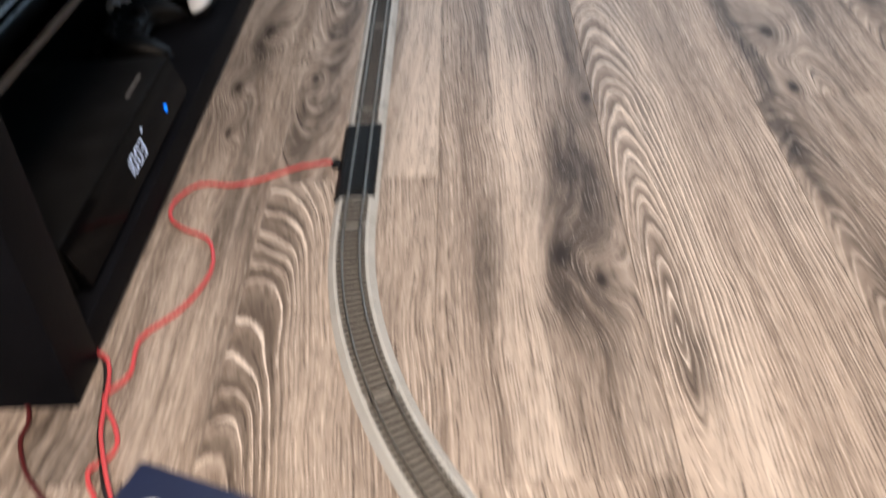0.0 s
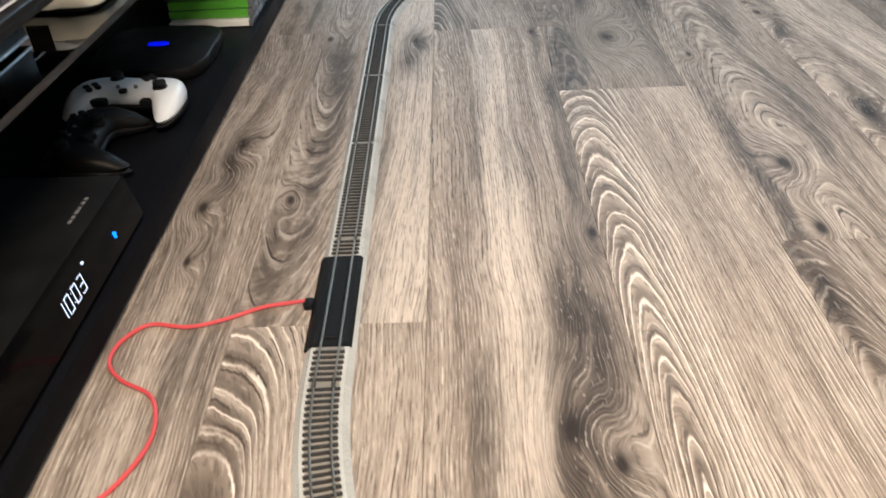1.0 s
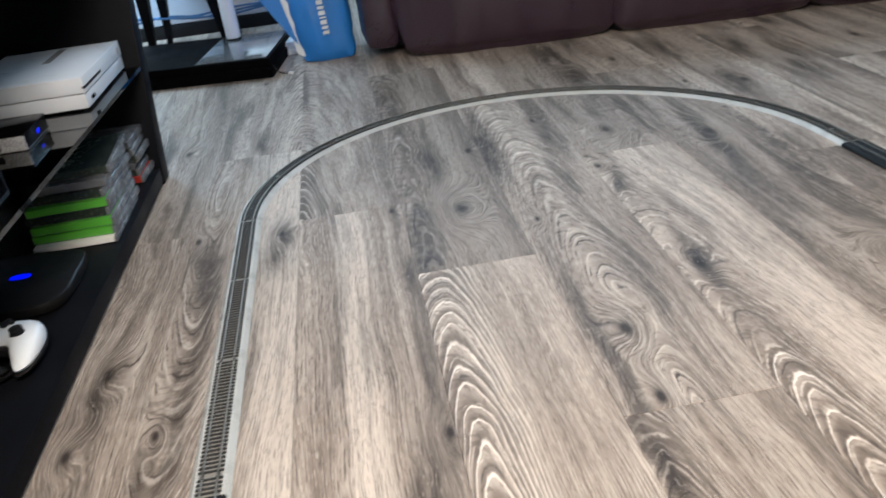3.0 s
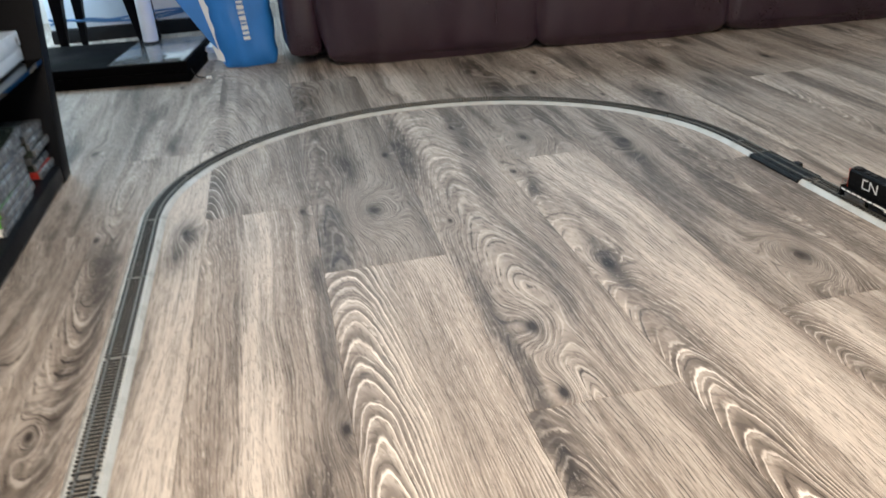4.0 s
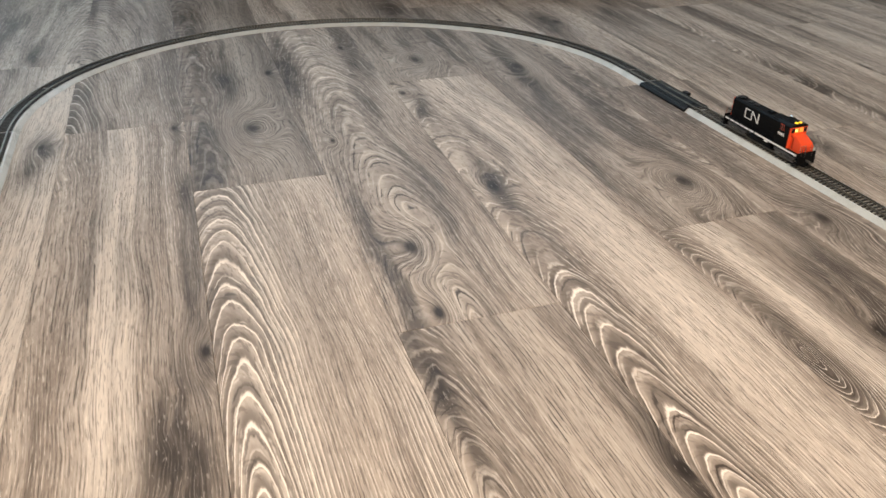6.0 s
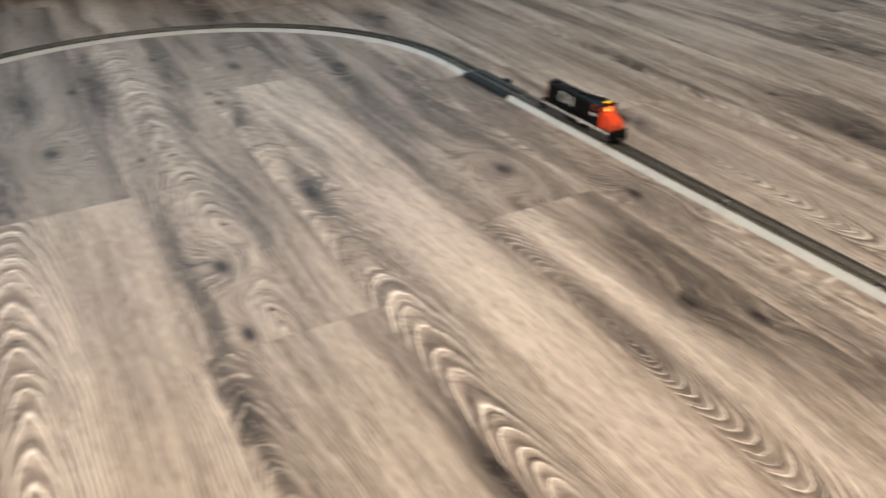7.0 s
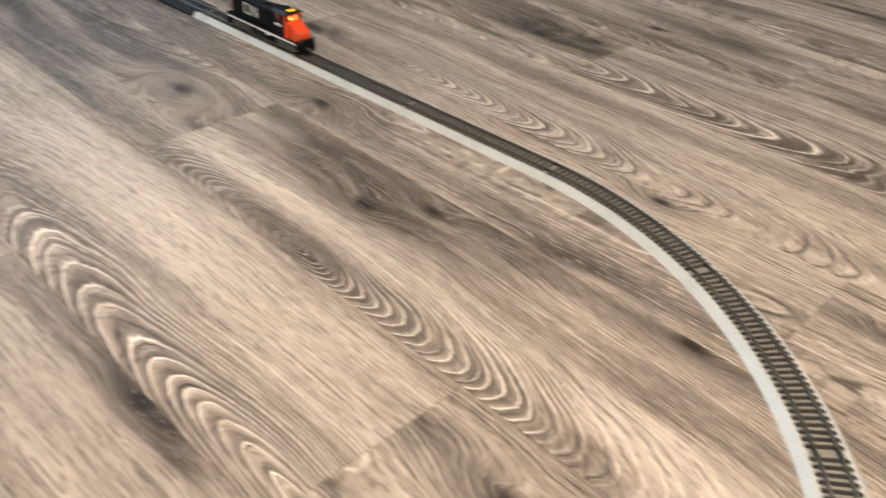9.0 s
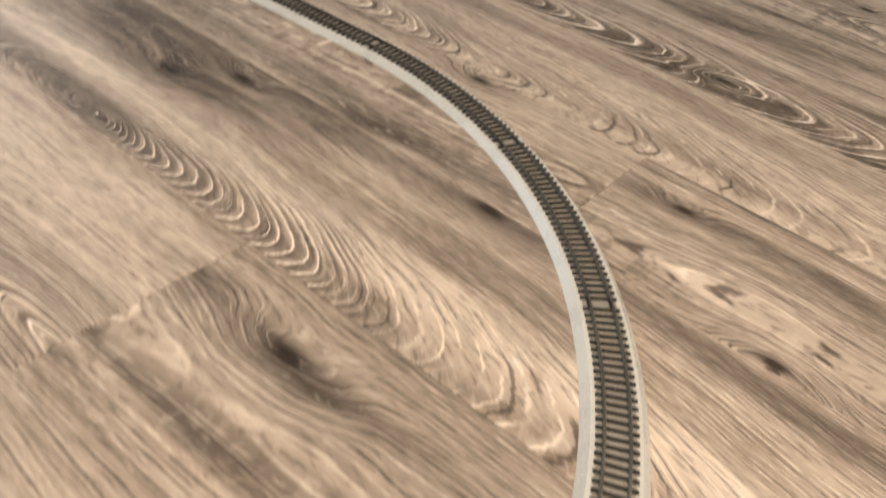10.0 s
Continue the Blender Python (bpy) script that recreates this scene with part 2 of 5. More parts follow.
BLACK_GLOSS = surface("glossy_black_plastic", (0.002, 0.002, 0.0025), 0.10, vary=0.2, spread=0.04, bump=0.02, spec=0.10)
BLACK_MATTE = surface("matt_black_plastic", (0.010, 0.010, 0.0115), 0.55, vary=0.2, grain=150, spec=0.18)
BLACK_WOOD = surface("black_ash_veneer", (0.0050, 0.0055, 0.0075), 0.42, vary=0.25, grain=40, bump=0.2, spec=0.04)
RED_WIRE = surface("red_wire_sheath", (0.62, 0.075, 0.085), 0.4, vary=0.1)
DARK_RED_WIRE = surface("dark_red_wire", (0.075, 0.010, 0.012), 0.4)
BLACK_WIRE = surface("black_wire_sheath", (0.012, 0.010, 0.010), 0.4)
BLUE_WIRE = surface("blue_cable_sheath", (0.05, 0.16, 0.36), 0.45)
NAVY = surface("navy_blue_plastic", (0.018, 0.027, 0.070), 0.4, vary=0.08)
WHITE_PLASTIC = surface("white_plastic", (0.68, 0.73, 0.80), 0.35, vary=0.04, grain=80, bump=0.05)
CREAM_PLASTIC = surface("cream_white_plastic", (0.68, 0.68, 0.62), 0.4, vary=0.04, bump=0.05)
PURPLE_CARD = surface("purple_grey_printed_card", (0.060, 0.055, 0.074), 0.45, vary=0.35, grain=40, bump=0.05)
GREY_PLASTIC = surface("mid_grey_plastic", (0.16, 0.16, 0.17), 0.4, vary=0.1)
SILVER = surface("satin_silver_plastic", (0.48, 0.49, 0.51), 0.3, 0.5, 0.08)
LOCO_BLACK = surface("satin_black_loco_paint", (0.004, 0.004, 0.0045), 0.42, vary=0.15, grain=200, spec=0.10)
LOCO_RED = surface("orange_red_loco_paint", (0.78, 0.075, 0.018), 0.4, vary=0.06, grain=200)
LOCO_WHITE = surface("white_loco_marking", (0.76, 0.76, 0.74), 0.5, vary=0.05, grain=300)
UNIT_BLACK = surface("satin_black_unit", (0.002, 0.002, 0.0025), 0.6, vary=0.2, grain=40, spec=0.02)
TRUCK_GREY = surface("dark_grey_truck_casting", (0.075, 0.072, 0.07), 0.5, vary=0.3, grain=400, bump=0.4)
STEEL = surface("bright_steel", (0.55, 0.54, 0.52), 0.25, 1.0, 0.08)
LEATHER = surface("dark_burgundy_leather", (0.034, 0.017, 0.029), 0.31, vary=0.14, grain=26, bump=0.16, depth=0.0005, coat=0.18, spread=0.05, spec=0.75)
BAG_BLUE = surface("blue_woven_bag", (0.024, 0.19, 0.58), 0.5, vary=0.12, grain=60, bump=0.35, depth=0.001)
BAG_WHITE = surface("white_bag_print", (0.74, 0.77, 0.80), 0.5, vary=0.04)
CASE_GREEN = surface("green_game_case", (0.10, 0.38, 0.045), 0.22, vary=0.1, coat=0.4)
CASE_DARK = surface("dark_case_cover", (0.03, 0.04, 0.035), 0.25, vary=0.4, grain=30)
CASE_CLEAR = surface("frosted_case_edge", (0.12, 0.13, 0.145), 0.25, vary=0.2, grain=120)
CASE_RED = surface("red_case_cover", (0.36, 0.035, 0.03), 0.25, vary=0.2)
PAPER = surface("white_card", (0.78, 0.78, 0.77), 0.6, vary=0.03)
TINTED_GLASS = glass("smoked_glass", (0.05, 0.055, 0.055))
CLEAR_GLASS = glass("window_glass", (0.95, 0.97, 0.98))
LED_BLUE = glowing("blue_indicator_light", (0.0, 0.006, 1.0), 0.75)
LED_CYAN = glowing("cyan_blue_indicator_light", (0.0, 0.20, 1.0), 1.8)
LED_GREEN = glowing("green_indicator_light", (0.1, 1.0, 0.45), 1.1)
CLOCK_WHITE = glowing("white_clock_segments", (0.62, 0.75, 1.0), 0.72)
LAMP_YELLOW = glowing("yellow_number_board", (1.0, 0.60, 0.03), 1.2)
LAMP_WARM = glowing("warm_headlamp", (1.0, 0.55, 0.16), 3.2)
# panes with their own glow, in place of a lamp inside the cab
GLOW_GLASS = glowing("amber_glow_windscreen", (1.0, 0.30, 0.05), 0.95)
CAB_GLASS = surface("dark_cab_glazing", (0.01, 0.01, 0.011), 0.08, vary=0.1, bump=0.0)


# ---------------------------------------------------------------- makers
def mesh_of(name, bm, material, smooth=False):
    me = bpy.data.meshes.new(name)
    bmesh.ops.recalc_face_normals(bm, faces=bm.faces)
    bm.to_mesh(me)
    bm.free()
    if smooth:
        me.polygons.foreach_set("use_smooth", [True] * len(me.polygons))
        me.set_sharp_from_angle(angle=radians(40))
    me.materials.append(material)
    return me


def thing(name, at=None, label="", category="", group="", kind=""):
    """An Empty at the base of a thing, which its parts hang from."""
    ob = new(name)
    ob.empty_display_size = 0.02
    if at is not None:
        ob.matrix_world = at
    return tagged(ob, label, category, group, kind)


def part(name, bm, material, parent, label="", at=None, smooth=True):
    ob = new(name, mesh_of(name, bm, material, smooth))
    ob.parent = parent
    if at is not None:
        ob.matrix_basis = at
    return tagged(ob, label)


def solid(name, bm, material, at, label, category, group="", kind="", smooth=True):
    ob = new(name, mesh_of(name, bm, material, smooth))
    ob.matrix_world = at
    return tagged(ob, label, category, group, kind)


def box(x0, x1, y0, y1, z0, z1, bevel=0.0, steps=2, bm=None, at=None):
    own = bmesh.new()
    bmesh.ops.create_cube(own, size=1.0)
    for v in own.verts:
        v.co = Vector(((x0 + x1) / 2 + v.co.x * (x1 - x0), (y0 + y1) / 2 + v.co.y * (y1 - y0), (z0 + z1) / 2 + v.co.z * (z1 - z0)))
    if bevel:
        bmesh.ops.bevel(own, geom=list(own.edges), offset=bevel, segments=steps, profile=0.6, affect="EDGES")
    return merged(bm, own, at)


def merged(bm, own, at=None):
    if at is not None:
        own.transform(at)
    if bm is None:
        return own
    me = bpy.data.meshes.new("tmp")
    own.to_mesh(me)
    own.free()
    bm.from_mesh(me)
    bpy.data.meshes.remove(me)
    return bm


def rod(p, q, r, sides=8, r2=None, bm=None):
    """A round bar from p to q."""
    own = bmesh.new()
    p, q = Vector(p), Vector(q)
    bmesh.ops.create_cone(own, cap_ends=True, segments=sides, radius1=r, radius2=r if r2 is None else r2, depth=(q - p).length)
    own.transform(Matrix.Translation((p + q) / 2) @ (q - p).to_track_quat("Z", "Y").to_matrix().to_4x4())
    return merged(bm, own)


def drum(x, y, z0, z1, r, sides=24, bevel=0.0, bm=None, r2=None):
    own = bmesh.new()
    bmesh.ops.create_cone(own, cap_ends=True, segments=sides, radius1=r, radius2=r if r2 is None else r2, depth=z1 - z0)
    own.transform(Matrix.Translation((x, y, (z0 + z1) / 2)))
    if bevel:
        rim = [e for e in own.edges if abs(e.verts[0].co.z - e.verts[1].co.z) < 1e-6]
        bmesh.ops.bevel(own, geom=rim, offset=bevel, segments=2, profile=0.5, affect="EDGES")
    return merged(bm, own)


def prism(outline, z0, z1, bm=None, at=None, bevel=0.0):
    """An upright prism over an outline of (x, y)."""
    own = bmesh.new()
    low = [own.verts.new((x, y, z0)) for x, y in outline]
    own.faces.new(low)
    made = bmesh.ops.extrude_face_region(own, geom=list(own.faces))["geom"]
    for v in made:
        if isinstance(v, bmesh.types.BMVert):
            v.co.z = z1
    if bevel:
        flat = [e for e in own.edges if abs(e.verts[0].co.z - e.verts[1].co.z) < 1e-6]
        bmesh.ops.bevel(own, geom=flat, offset=bevel, segments=2, profile=0.5, affect="EDGES")
    return merged(bm, own, at)


def squircle(rx, ry, power=4.0, count=40):
    out = []
    for k in range(count):
        a = 2 * math.pi * k / count
        c, s = math.cos(a), math.sin(a)
        out.append((rx * math.copysign(abs(c) ** (2 / power), c), ry * math.copysign(abs(s) ** (2 / power), s)))
    return out


def tube(points, r, sides=8, flat=1.0, bm=None):
    """A round wire along a smooth line through points."""
    pts = [Vector(p) for p in points]
    fine = []
    for k in range(len(pts) - 1):
        a, b, c, d = pts[max(k - 1, 0)], pts[k], pts[k + 1], pts[min(k + 2, len(pts) - 1)]
        for j in range(6):
            t = j / 6
            fine.append(0.5 * (2 * b + (c - a) * t + (2 * a - 5 * b + 4 * c - d) * t * t + (3 * b - a - 3 * c + d) * t ** 3))
    fine.append(pts[-1])
    own, rings = bmesh.new(), []
    for k, p in enumerate(fine):
        way = (fine[min(k + 1, len(fine) - 1)] - fine[max(k - 1, 0)]).normalized()
        side = way.cross(Vector((0, 0, 1)))
        side = side.normalized() if side.length > 1e-4 else Vector((1, 0, 0))
        top = side.cross(way)
        rings.append([own.verts.new(p + r * (math.cos(2 * math.pi * j / sides) * side + flat * math.sin(2 * math.pi * j / sides) * top)) for j in range(sides)])
    for r0, r1 in zip(rings, rings[1:]):
        for j in range(sides):
            own.faces.new((r0[j], r0[(j + 1) % sides], r1[(j + 1) % sides], r1[j]))
    own.faces.new(rings[0][::-1])
    own.faces.new(rings[-1])
    return merged(bm, own)


def pillow(x0, x1, y0, y1, z0, z1, puff=0.04, cuts=8, radius=0.06, creases=0.0, seed=0):
    """An upholstered block: a rounded, slightly swollen box."""
    own = bmesh.new()
    bmesh.ops.create_cube(own, size=2.0)
    bmesh.ops.subdivide_edges(own, edges=list(own.edges), cuts=cuts, use_grid_fill=True)
    half = Vector(((x1 - x0) / 2, (y1 - y0) / 2, (z1 - z0) / 2))
    mid = Vector(((x0 + x1) / 2, (y0 + y1) / 2, (z0 + z1) / 2))
    for v in own.verts:
        u = v.co.copy()
        p = Vector((u.x * half.x, u.y * half.y, u.z * half.z))
        inner = Vector([max(-h + radius, min(h - radius, c)) for h, c in zip(half, p)])
        gap = p - inner
        p = inner + (gap.normalized() * radius if gap.length > 1e-6 else gap)
        for k in range(3):
            others = [j for j in range(3) if j != k]
            if abs(u[k]) > 0.99:
                p[k] += math.copysign(puff * (1 - u[others[0]] ** 2) * (1 - u[others[1]] ** 2), u[k])
        if creases:
            folds = noise.noise(Vector((p.x * 9 + seed, p.y * 4, p.z * 3)))
            folds += 0.35 * noise.noise(Vector((p.x * 30 + 2 * seed, p.y * 6, p.z * 8))) + 0.9 * max(0.0, noise.noise(Vector((p.x * 17 + p.z * 9 + seed, 3.1, p.z * 4)))) ** 2
            p += Vector((0, 1, 0)) * creases * folds
        v.co = mid + p
    return own


# ---------------------------------------------------------------- room
PLANK_W, PLANK_L, GROUT = 0.191, 1.2, 0.00015
TURN = radians(2.15)
ROOM = (-0.95, 4.1, -2.1, 3.35)


def wall(name, x0, x1, y0, y1, z0=0.0, z1=2.42):
    return solid(name, box(x0, x1, y0, y1, z0, z1), PAINT, Matrix(), "plain warm white painted wall", "wall", kind="structure", smooth=False)


X0, X1, Y0, Y1 = ROOM
west = thing("wall_west", Matrix(), "plain warm white painted wall with a window opening", "wall", kind="structure")
VY0, VY1, VZ0, VZ1 = 2.45, 3.05, 0.30, 1.80
part("wall_below", box(X0 - 0.12, X0, Y0 - 0.12, Y1 + 0.12, 0, VZ0), PAINT, west, smooth=False)
part("wall_above", box(X0 - 0.12, X0, Y0 - 0.12, Y1 + 0.12, VZ1, 2.42), PAINT, west, smooth=False)
part("wall_side", box(X0 - 0.12, X0, Y0 - 0.12, VY0, VZ0, VZ1), PAINT, west, smooth=False)
part("wall_side", box(X0 - 0.12, X0, VY1, Y1 + 0.12, VZ0, VZ1), PAINT, west, smooth=False)
# unseen window, added as an opening for the far corner's light
side = thing("added_window_3", Matrix(), "added narrow white framed window, unseen, with one tall pane", "window", kind="structure")
rim = box(X0 - 0.09, X0 - 0.03, VY0, VY0 + 0.05, VZ0, VZ1)
box(X0 - 0.09, X0 - 0.03, VY1 - 0.05, VY1, VZ0, VZ1, bm=rim)
box(X0 - 0.09, X0 - 0.03, VY0 + 0.05, VY1 - 0.05, VZ0, VZ0 + 0.05, bm=rim)
box(X0 - 0.09, X0 - 0.03, VY0 + 0.05, VY1 - 0.05, VZ1 - 0.05, VZ1, bm=rim)
part("window_frame", rim, TRIM, side, smooth=False)
sheet = part("pane", box(X0 - 0.062, X0 - 0.056, VY0 + 0.05, VY1 - 0.05, VZ0 + 0.05, VZ1 - 0.05), CLEAR_GLASS, side, smooth=False)
sheet.visible_shadow = False
wall("wall_east", X1, X1 + 0.12, Y0 - 0.12, Y1 + 0.12)
south = thing("wall_south", Matrix(), "plain warm white painted wall with a window opening", "wall", kind="structure")
SX0, SX1, SZ0, SZ1 = -0.70, 0.50, 0.65, 2.05
part("wall_below", box(X0, X1, Y0 - 0.12, Y0, 0, SZ0), PAINT, south, smooth=False)
part("wall_above", box(X0, X1, Y0 - 0.12, Y0, SZ1, 2.42), PAINT, south, smooth=False)
part("wall_side", box(X0, SX0, Y0 - 0.12, Y0, SZ0, SZ1), PAINT, south, smooth=False)
part("wall_side", box(SX1, X1, Y0 - 0.12, Y0, SZ0, SZ1), PAINT, south, smooth=False)
# unseen window, added as an opening for the south light
back = thing("added_window_2", Matrix(), "added white framed window, unseen, with one wide pane", "window", kind="structure")
rim = box(SX0, SX0 + 0.05, Y0 - 0.09, Y0 - 0.03, SZ0, SZ1)
box(SX1 - 0.05, SX1, Y0 - 0.09, Y0 - 0.03, SZ0, SZ1, bm=rim)
box(SX0 + 0.05, SX1 - 0.05, Y0 - 0.09, Y0 - 0.03, SZ0, SZ0 + 0.05, bm=rim)
box(SX0 + 0.05, SX1 - 0.05, Y0 - 0.09, Y0 - 0.03, SZ1 - 0.05, SZ1, bm=rim)
part("window_frame", rim, TRIM, back, smooth=False)
sheet = part("pane", box(SX0 + 0.05, SX1 - 0.05, Y0 - 0.062, Y0 - 0.056, SZ0 + 0.05, SZ1 - 0.05), CLEAR_GLASS, back, smooth=False)
sheet.visible_shadow = False
# the north wall with the window's opening through it
north = thing("wall_north", Matrix(), "plain warm white painted wall with a window opening", "wall", kind="structure")
WX0, WX1, WZ0, WZ1 = 0.05, 2.40, 0.95, 2.15
part("wall_below", box(X0, X1, Y1, Y1 + 0.12, 0, WZ0), PAINT, north, smooth=False)
part("wall_above", box(X0, X1, Y1, Y1 + 0.12, WZ1, 2.42), PAINT, north, smooth=False)
part("wall_side", box(X0, WX0, Y1, Y1 + 0.12, WZ0, WZ1), PAINT, north, smooth=False)
part("wall_side", box(WX1, X1, Y1, Y1 + 0.12, WZ0, WZ1), PAINT, north, smooth=False)
solid("ceiling", box(X0 - 0.12, X1 + 0.12, Y0 - 0.12, Y1 + 0.12, 2.42, 2.52), CEILING, Matrix(), "plain white painted ceiling", "ceiling", kind="structure", smooth=False)
# unseen fixture, added to give the warm area lamp a body
lamp = thing("added_hanging_light", Matrix.Translation((0.45, -0.95, 0)), "added square white hanging light, unseen, with a plain diffuser", "ceiling light")
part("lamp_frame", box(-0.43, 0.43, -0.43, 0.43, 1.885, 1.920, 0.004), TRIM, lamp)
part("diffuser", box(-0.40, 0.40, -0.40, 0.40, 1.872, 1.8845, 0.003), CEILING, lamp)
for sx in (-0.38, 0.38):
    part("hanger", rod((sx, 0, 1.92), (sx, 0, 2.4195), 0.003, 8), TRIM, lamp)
win = thing("window_1", Matrix(), "white framed window with two panes", "window", kind="structure")
fr = box(WX0, WX0 + 0.05, Y1 + 0.03, Y1 + 0.09, WZ0, WZ1)
box(WX1 - 0.05, WX1, Y1 + 0.03, Y1 + 0.09, WZ0, WZ1, bm=fr)
box(WX0 + 0.05, WX1 - 0.05, Y1 + 0.03, Y1 + 0.09, WZ0, WZ0 + 0.05, bm=fr)
box(WX0 + 0.05, WX1 - 0.05, Y1 + 0.03, Y1 + 0.09, WZ1 - 0.05, WZ1, bm=fr)
box(1.20, 1.25, Y1 + 0.03, Y1 + 0.09, WZ0 + 0.05, WZ1 - 0.05, bm=fr)
part("window_frame", fr, TRIM, win, smooth=False)
for xa, xb in ((WX0 + 0.05, 1.20), (1.25, WX1 - 0.05)):
    pane = part("pane", box(xa, xb, Y1 + 0.056, Y1 + 0.062, WZ0 + 0.05, WZ1 - 0.05), CLEAR_GLASS, win, smooth=False)
    pane.visible_shadow = False

# ---------------------------------------------------------------- floor planks
floor = solid("floor", box(X0 - 0.1, X1 + 0.1, Y0 - 0.1, Y1 + 0.1, -0.10, -0.009), SUBFLOOR, Matrix(), "grey brown limed oak laminate plank floor with knots", "floor", kind="structure", smooth=False)
SPIN = Matrix.Rotation(TURN, 4, "Z")
BACK = SPIN.inverted()
SEAM = 0.100
# along-plank place of one end joint of each row; rows are counted from the seam beside the left track
JOINTS = {-2: -0.300, -1: 0.085, 0: 0.890, 1: 0.612, 2: 0.200, 3: 0.980, 4: 0.313, 5: -0.373, 6: 0.535, 7: 0.131}


def plank_place(x, y):
    """The row and number of the plank under a place, and the place on that plank."""
    p = BACK @ Vector((x, y, 0))
    row = math.floor((p.x - SEAM) / PLANK_W)
    start = JOINTS.get(row, (row * 0.437) % PLANK_L)
    n = math.floor((p.y - start) / PLANK_L)
    return (row, n), p.x - (SEAM + (row + 0.5) * PLANK_W), p.y - (start + (n + 0.5) * PLANK_L)


looks = {}


def knot(x, y, size):
    key, a, l = plank_place(x, y)
    looks.setdefault(key, {"knots": []})["knots"].append((a, l, size))


def smoke(x, y, size):
    """A dark smoky streak, four times as long as wide."""
    key, a, l = plank_place(x, y)
    looks.setdefault(key, {"knots": []}).setdefault("smoke", []).append((a, l, size))


def heart(x, y, slope, rise, pitch=0.0065, busy=1.0, tint=None, reach=9.0, aside=0.0):
    """The heart line of the plank under (x, y): arches with their tips towards +y (slope > 0) or -y, rise metres from the pith there."""
    key, a, l = plank_place(x, y)
    look_of = looks.setdefault(key, {"knots": []})
    look_of["heart"] = (a + aside, rise - slope * l, slope)
    look_of["pitch"], look_of["busy"], look_of["reach"] = pitch, busy, reach
    if tint:
        look_of["tint"] = tint


def stripe(x, y, width, strength):
    """A pale (strength > 0) or dark band that runs the length of the plank under (x, y)."""
    key, a, l = plank_place(x, y)
    looks.setdefault(key, {"knots": []}).setdefault("stripe", []).append((a, width, strength))


# the row left of the track and the one under it
heart(-0.16, 0.50, 0.030, 0.060, 0.0065, 0.30, 0.94, aside=-0.10)
heart(-0.085, 0.65, -0.090, 0.042, 0.0085, 0.45, 0.94)
heart(-0.085, -0.05, 0.120, 0.090, 0.0046, 2.0, 1.02)
stripe(0.054, 0.45, 0.042, 0.70)
knot(-0.083, 0.319, 0.009), knot(-0.172, 0.200, 0.009), knot(-0.190, 0.302, 0.015), knot(-0.179, 0.472, 0.018)
knot(0.035, 0.842, 0.013), knot(-0.118, 0.864, 0.012)
smoke(-0.180, 0.420, 0.022), smoke(-0.090, 0.740, 0.030), smoke(0.035, 0.800, 0.022)
# the row beside the track: pale down its middle, smoky and wavy along its far edge
heart(0.150, 0.00, 0.040, 0.050, 0.0055, 0.30, 1.06, aside=-0.10)
heart(0.066, 1.03, 0.140, 0.040, 0.0052, 0.8, 0.92, 0.066)
stripe(0.172, 0.40, 0.026, 0.60), stripe(0.262, 0.40, 0.022, -0.22)
knot(0.226, -0.050, 0.018), knot(0.262, -0.085, 0.013), knot(0.274, 0.236, 0.012)
knot(0.240, 0.876, 0.010)
smoke(0.252, 0.130, 0.026), smoke(0.258, 0.620, 0.015), smoke(0.240, -0.060, 0.040), smoke(0.266, 0.330, 0.014)
# the row with the large arches
heart(0.306, 0.28, 0.105, 0.046, 0.0044, 1.9, 1.06)
heart(0.285, 0.95, 0.030, 0.060, 0.0060, 0.3, 0.68)
knot(0.367, 0.842, 0.026), knot(0.420, 1.130, 0.012)
smoke(0.332, -0.155, 0.013), smoke(0.330, 1.080, 0.028), smoke(0.450, 1.150, 0.030)
# the row with the broad knot above its joint
heart(0.545, 0.60, 0.100, 0.052, 0.0058, 0.4, 0.98)
heart(0.500, 0.06, 0.130, 0.034, 0.0062, 0.35, 0.90)
stripe(0.600, 0.08, 0.030, 0.35), stripe(0.490, 0.40, 0.014, -0.35), stripe(0.560, 0.40, 0.030, 0.25)
knot(0.531, 0.390, 0.019), knot(0.527, 0.242, 0.013), knot(0.488, 0.751, 0.008), knot(0.586, 1.257, 0.013)
knot(0.668, -0.040, 0.013)
smoke(0.600, 1.120, 0.026), smoke(0.668, -0.070, 0.022), smoke(0.495, 0.12, 0.012)
# the pale row with the narrow arches
heart(0.692, 0.10, 0.100, 0.040, 0.0038, 1.3, 1.08, 0.056)
heart(0.78, 1.12, 0.050, 0.060, 0.0055, 0.35, 0.80)
heart(0.77, -0.36, -0.020, 0.060, 0.0060, 0.40, 0.92)
stripe(0.780, 0.50, 0.045, 0.35), stripe(0.695, 0.60, 0.012, -0.4)
knot(0.722, 1.134, 0.022), knot(0.687, 0.528, 0.013), knot(0.817, -0.300, 0.016), smoke(0.812, -0.330, 0.020), knot(0.650, 0.940, 0.010)
smoke(0.690, 0.530, 0.018), smoke(0.665, 0.860, 0.013)
# the row with arches that point back towards the walk
heart(0.886, -0.14, -0.190, 0.038, 0.0027, 1.3, 1.03, 0.060)
heart(1.02, 0.70, -0.045, 0.050, 0.0055, 0.35, 0.84)
stripe(0.930, 0.02, 0.022, 0.45), stripe(1.030, 0.10, 0.020, -0.50)
knot(0.914, 1.036, 0.023), knot(0.965, 0.470, 0.024), knot(0.977, 0.082, 0.014), knot(1.026, 0.022, 0.013), knot(1.060, -0.279, 0.014)
knot(1.239, 0.555, 0.014)
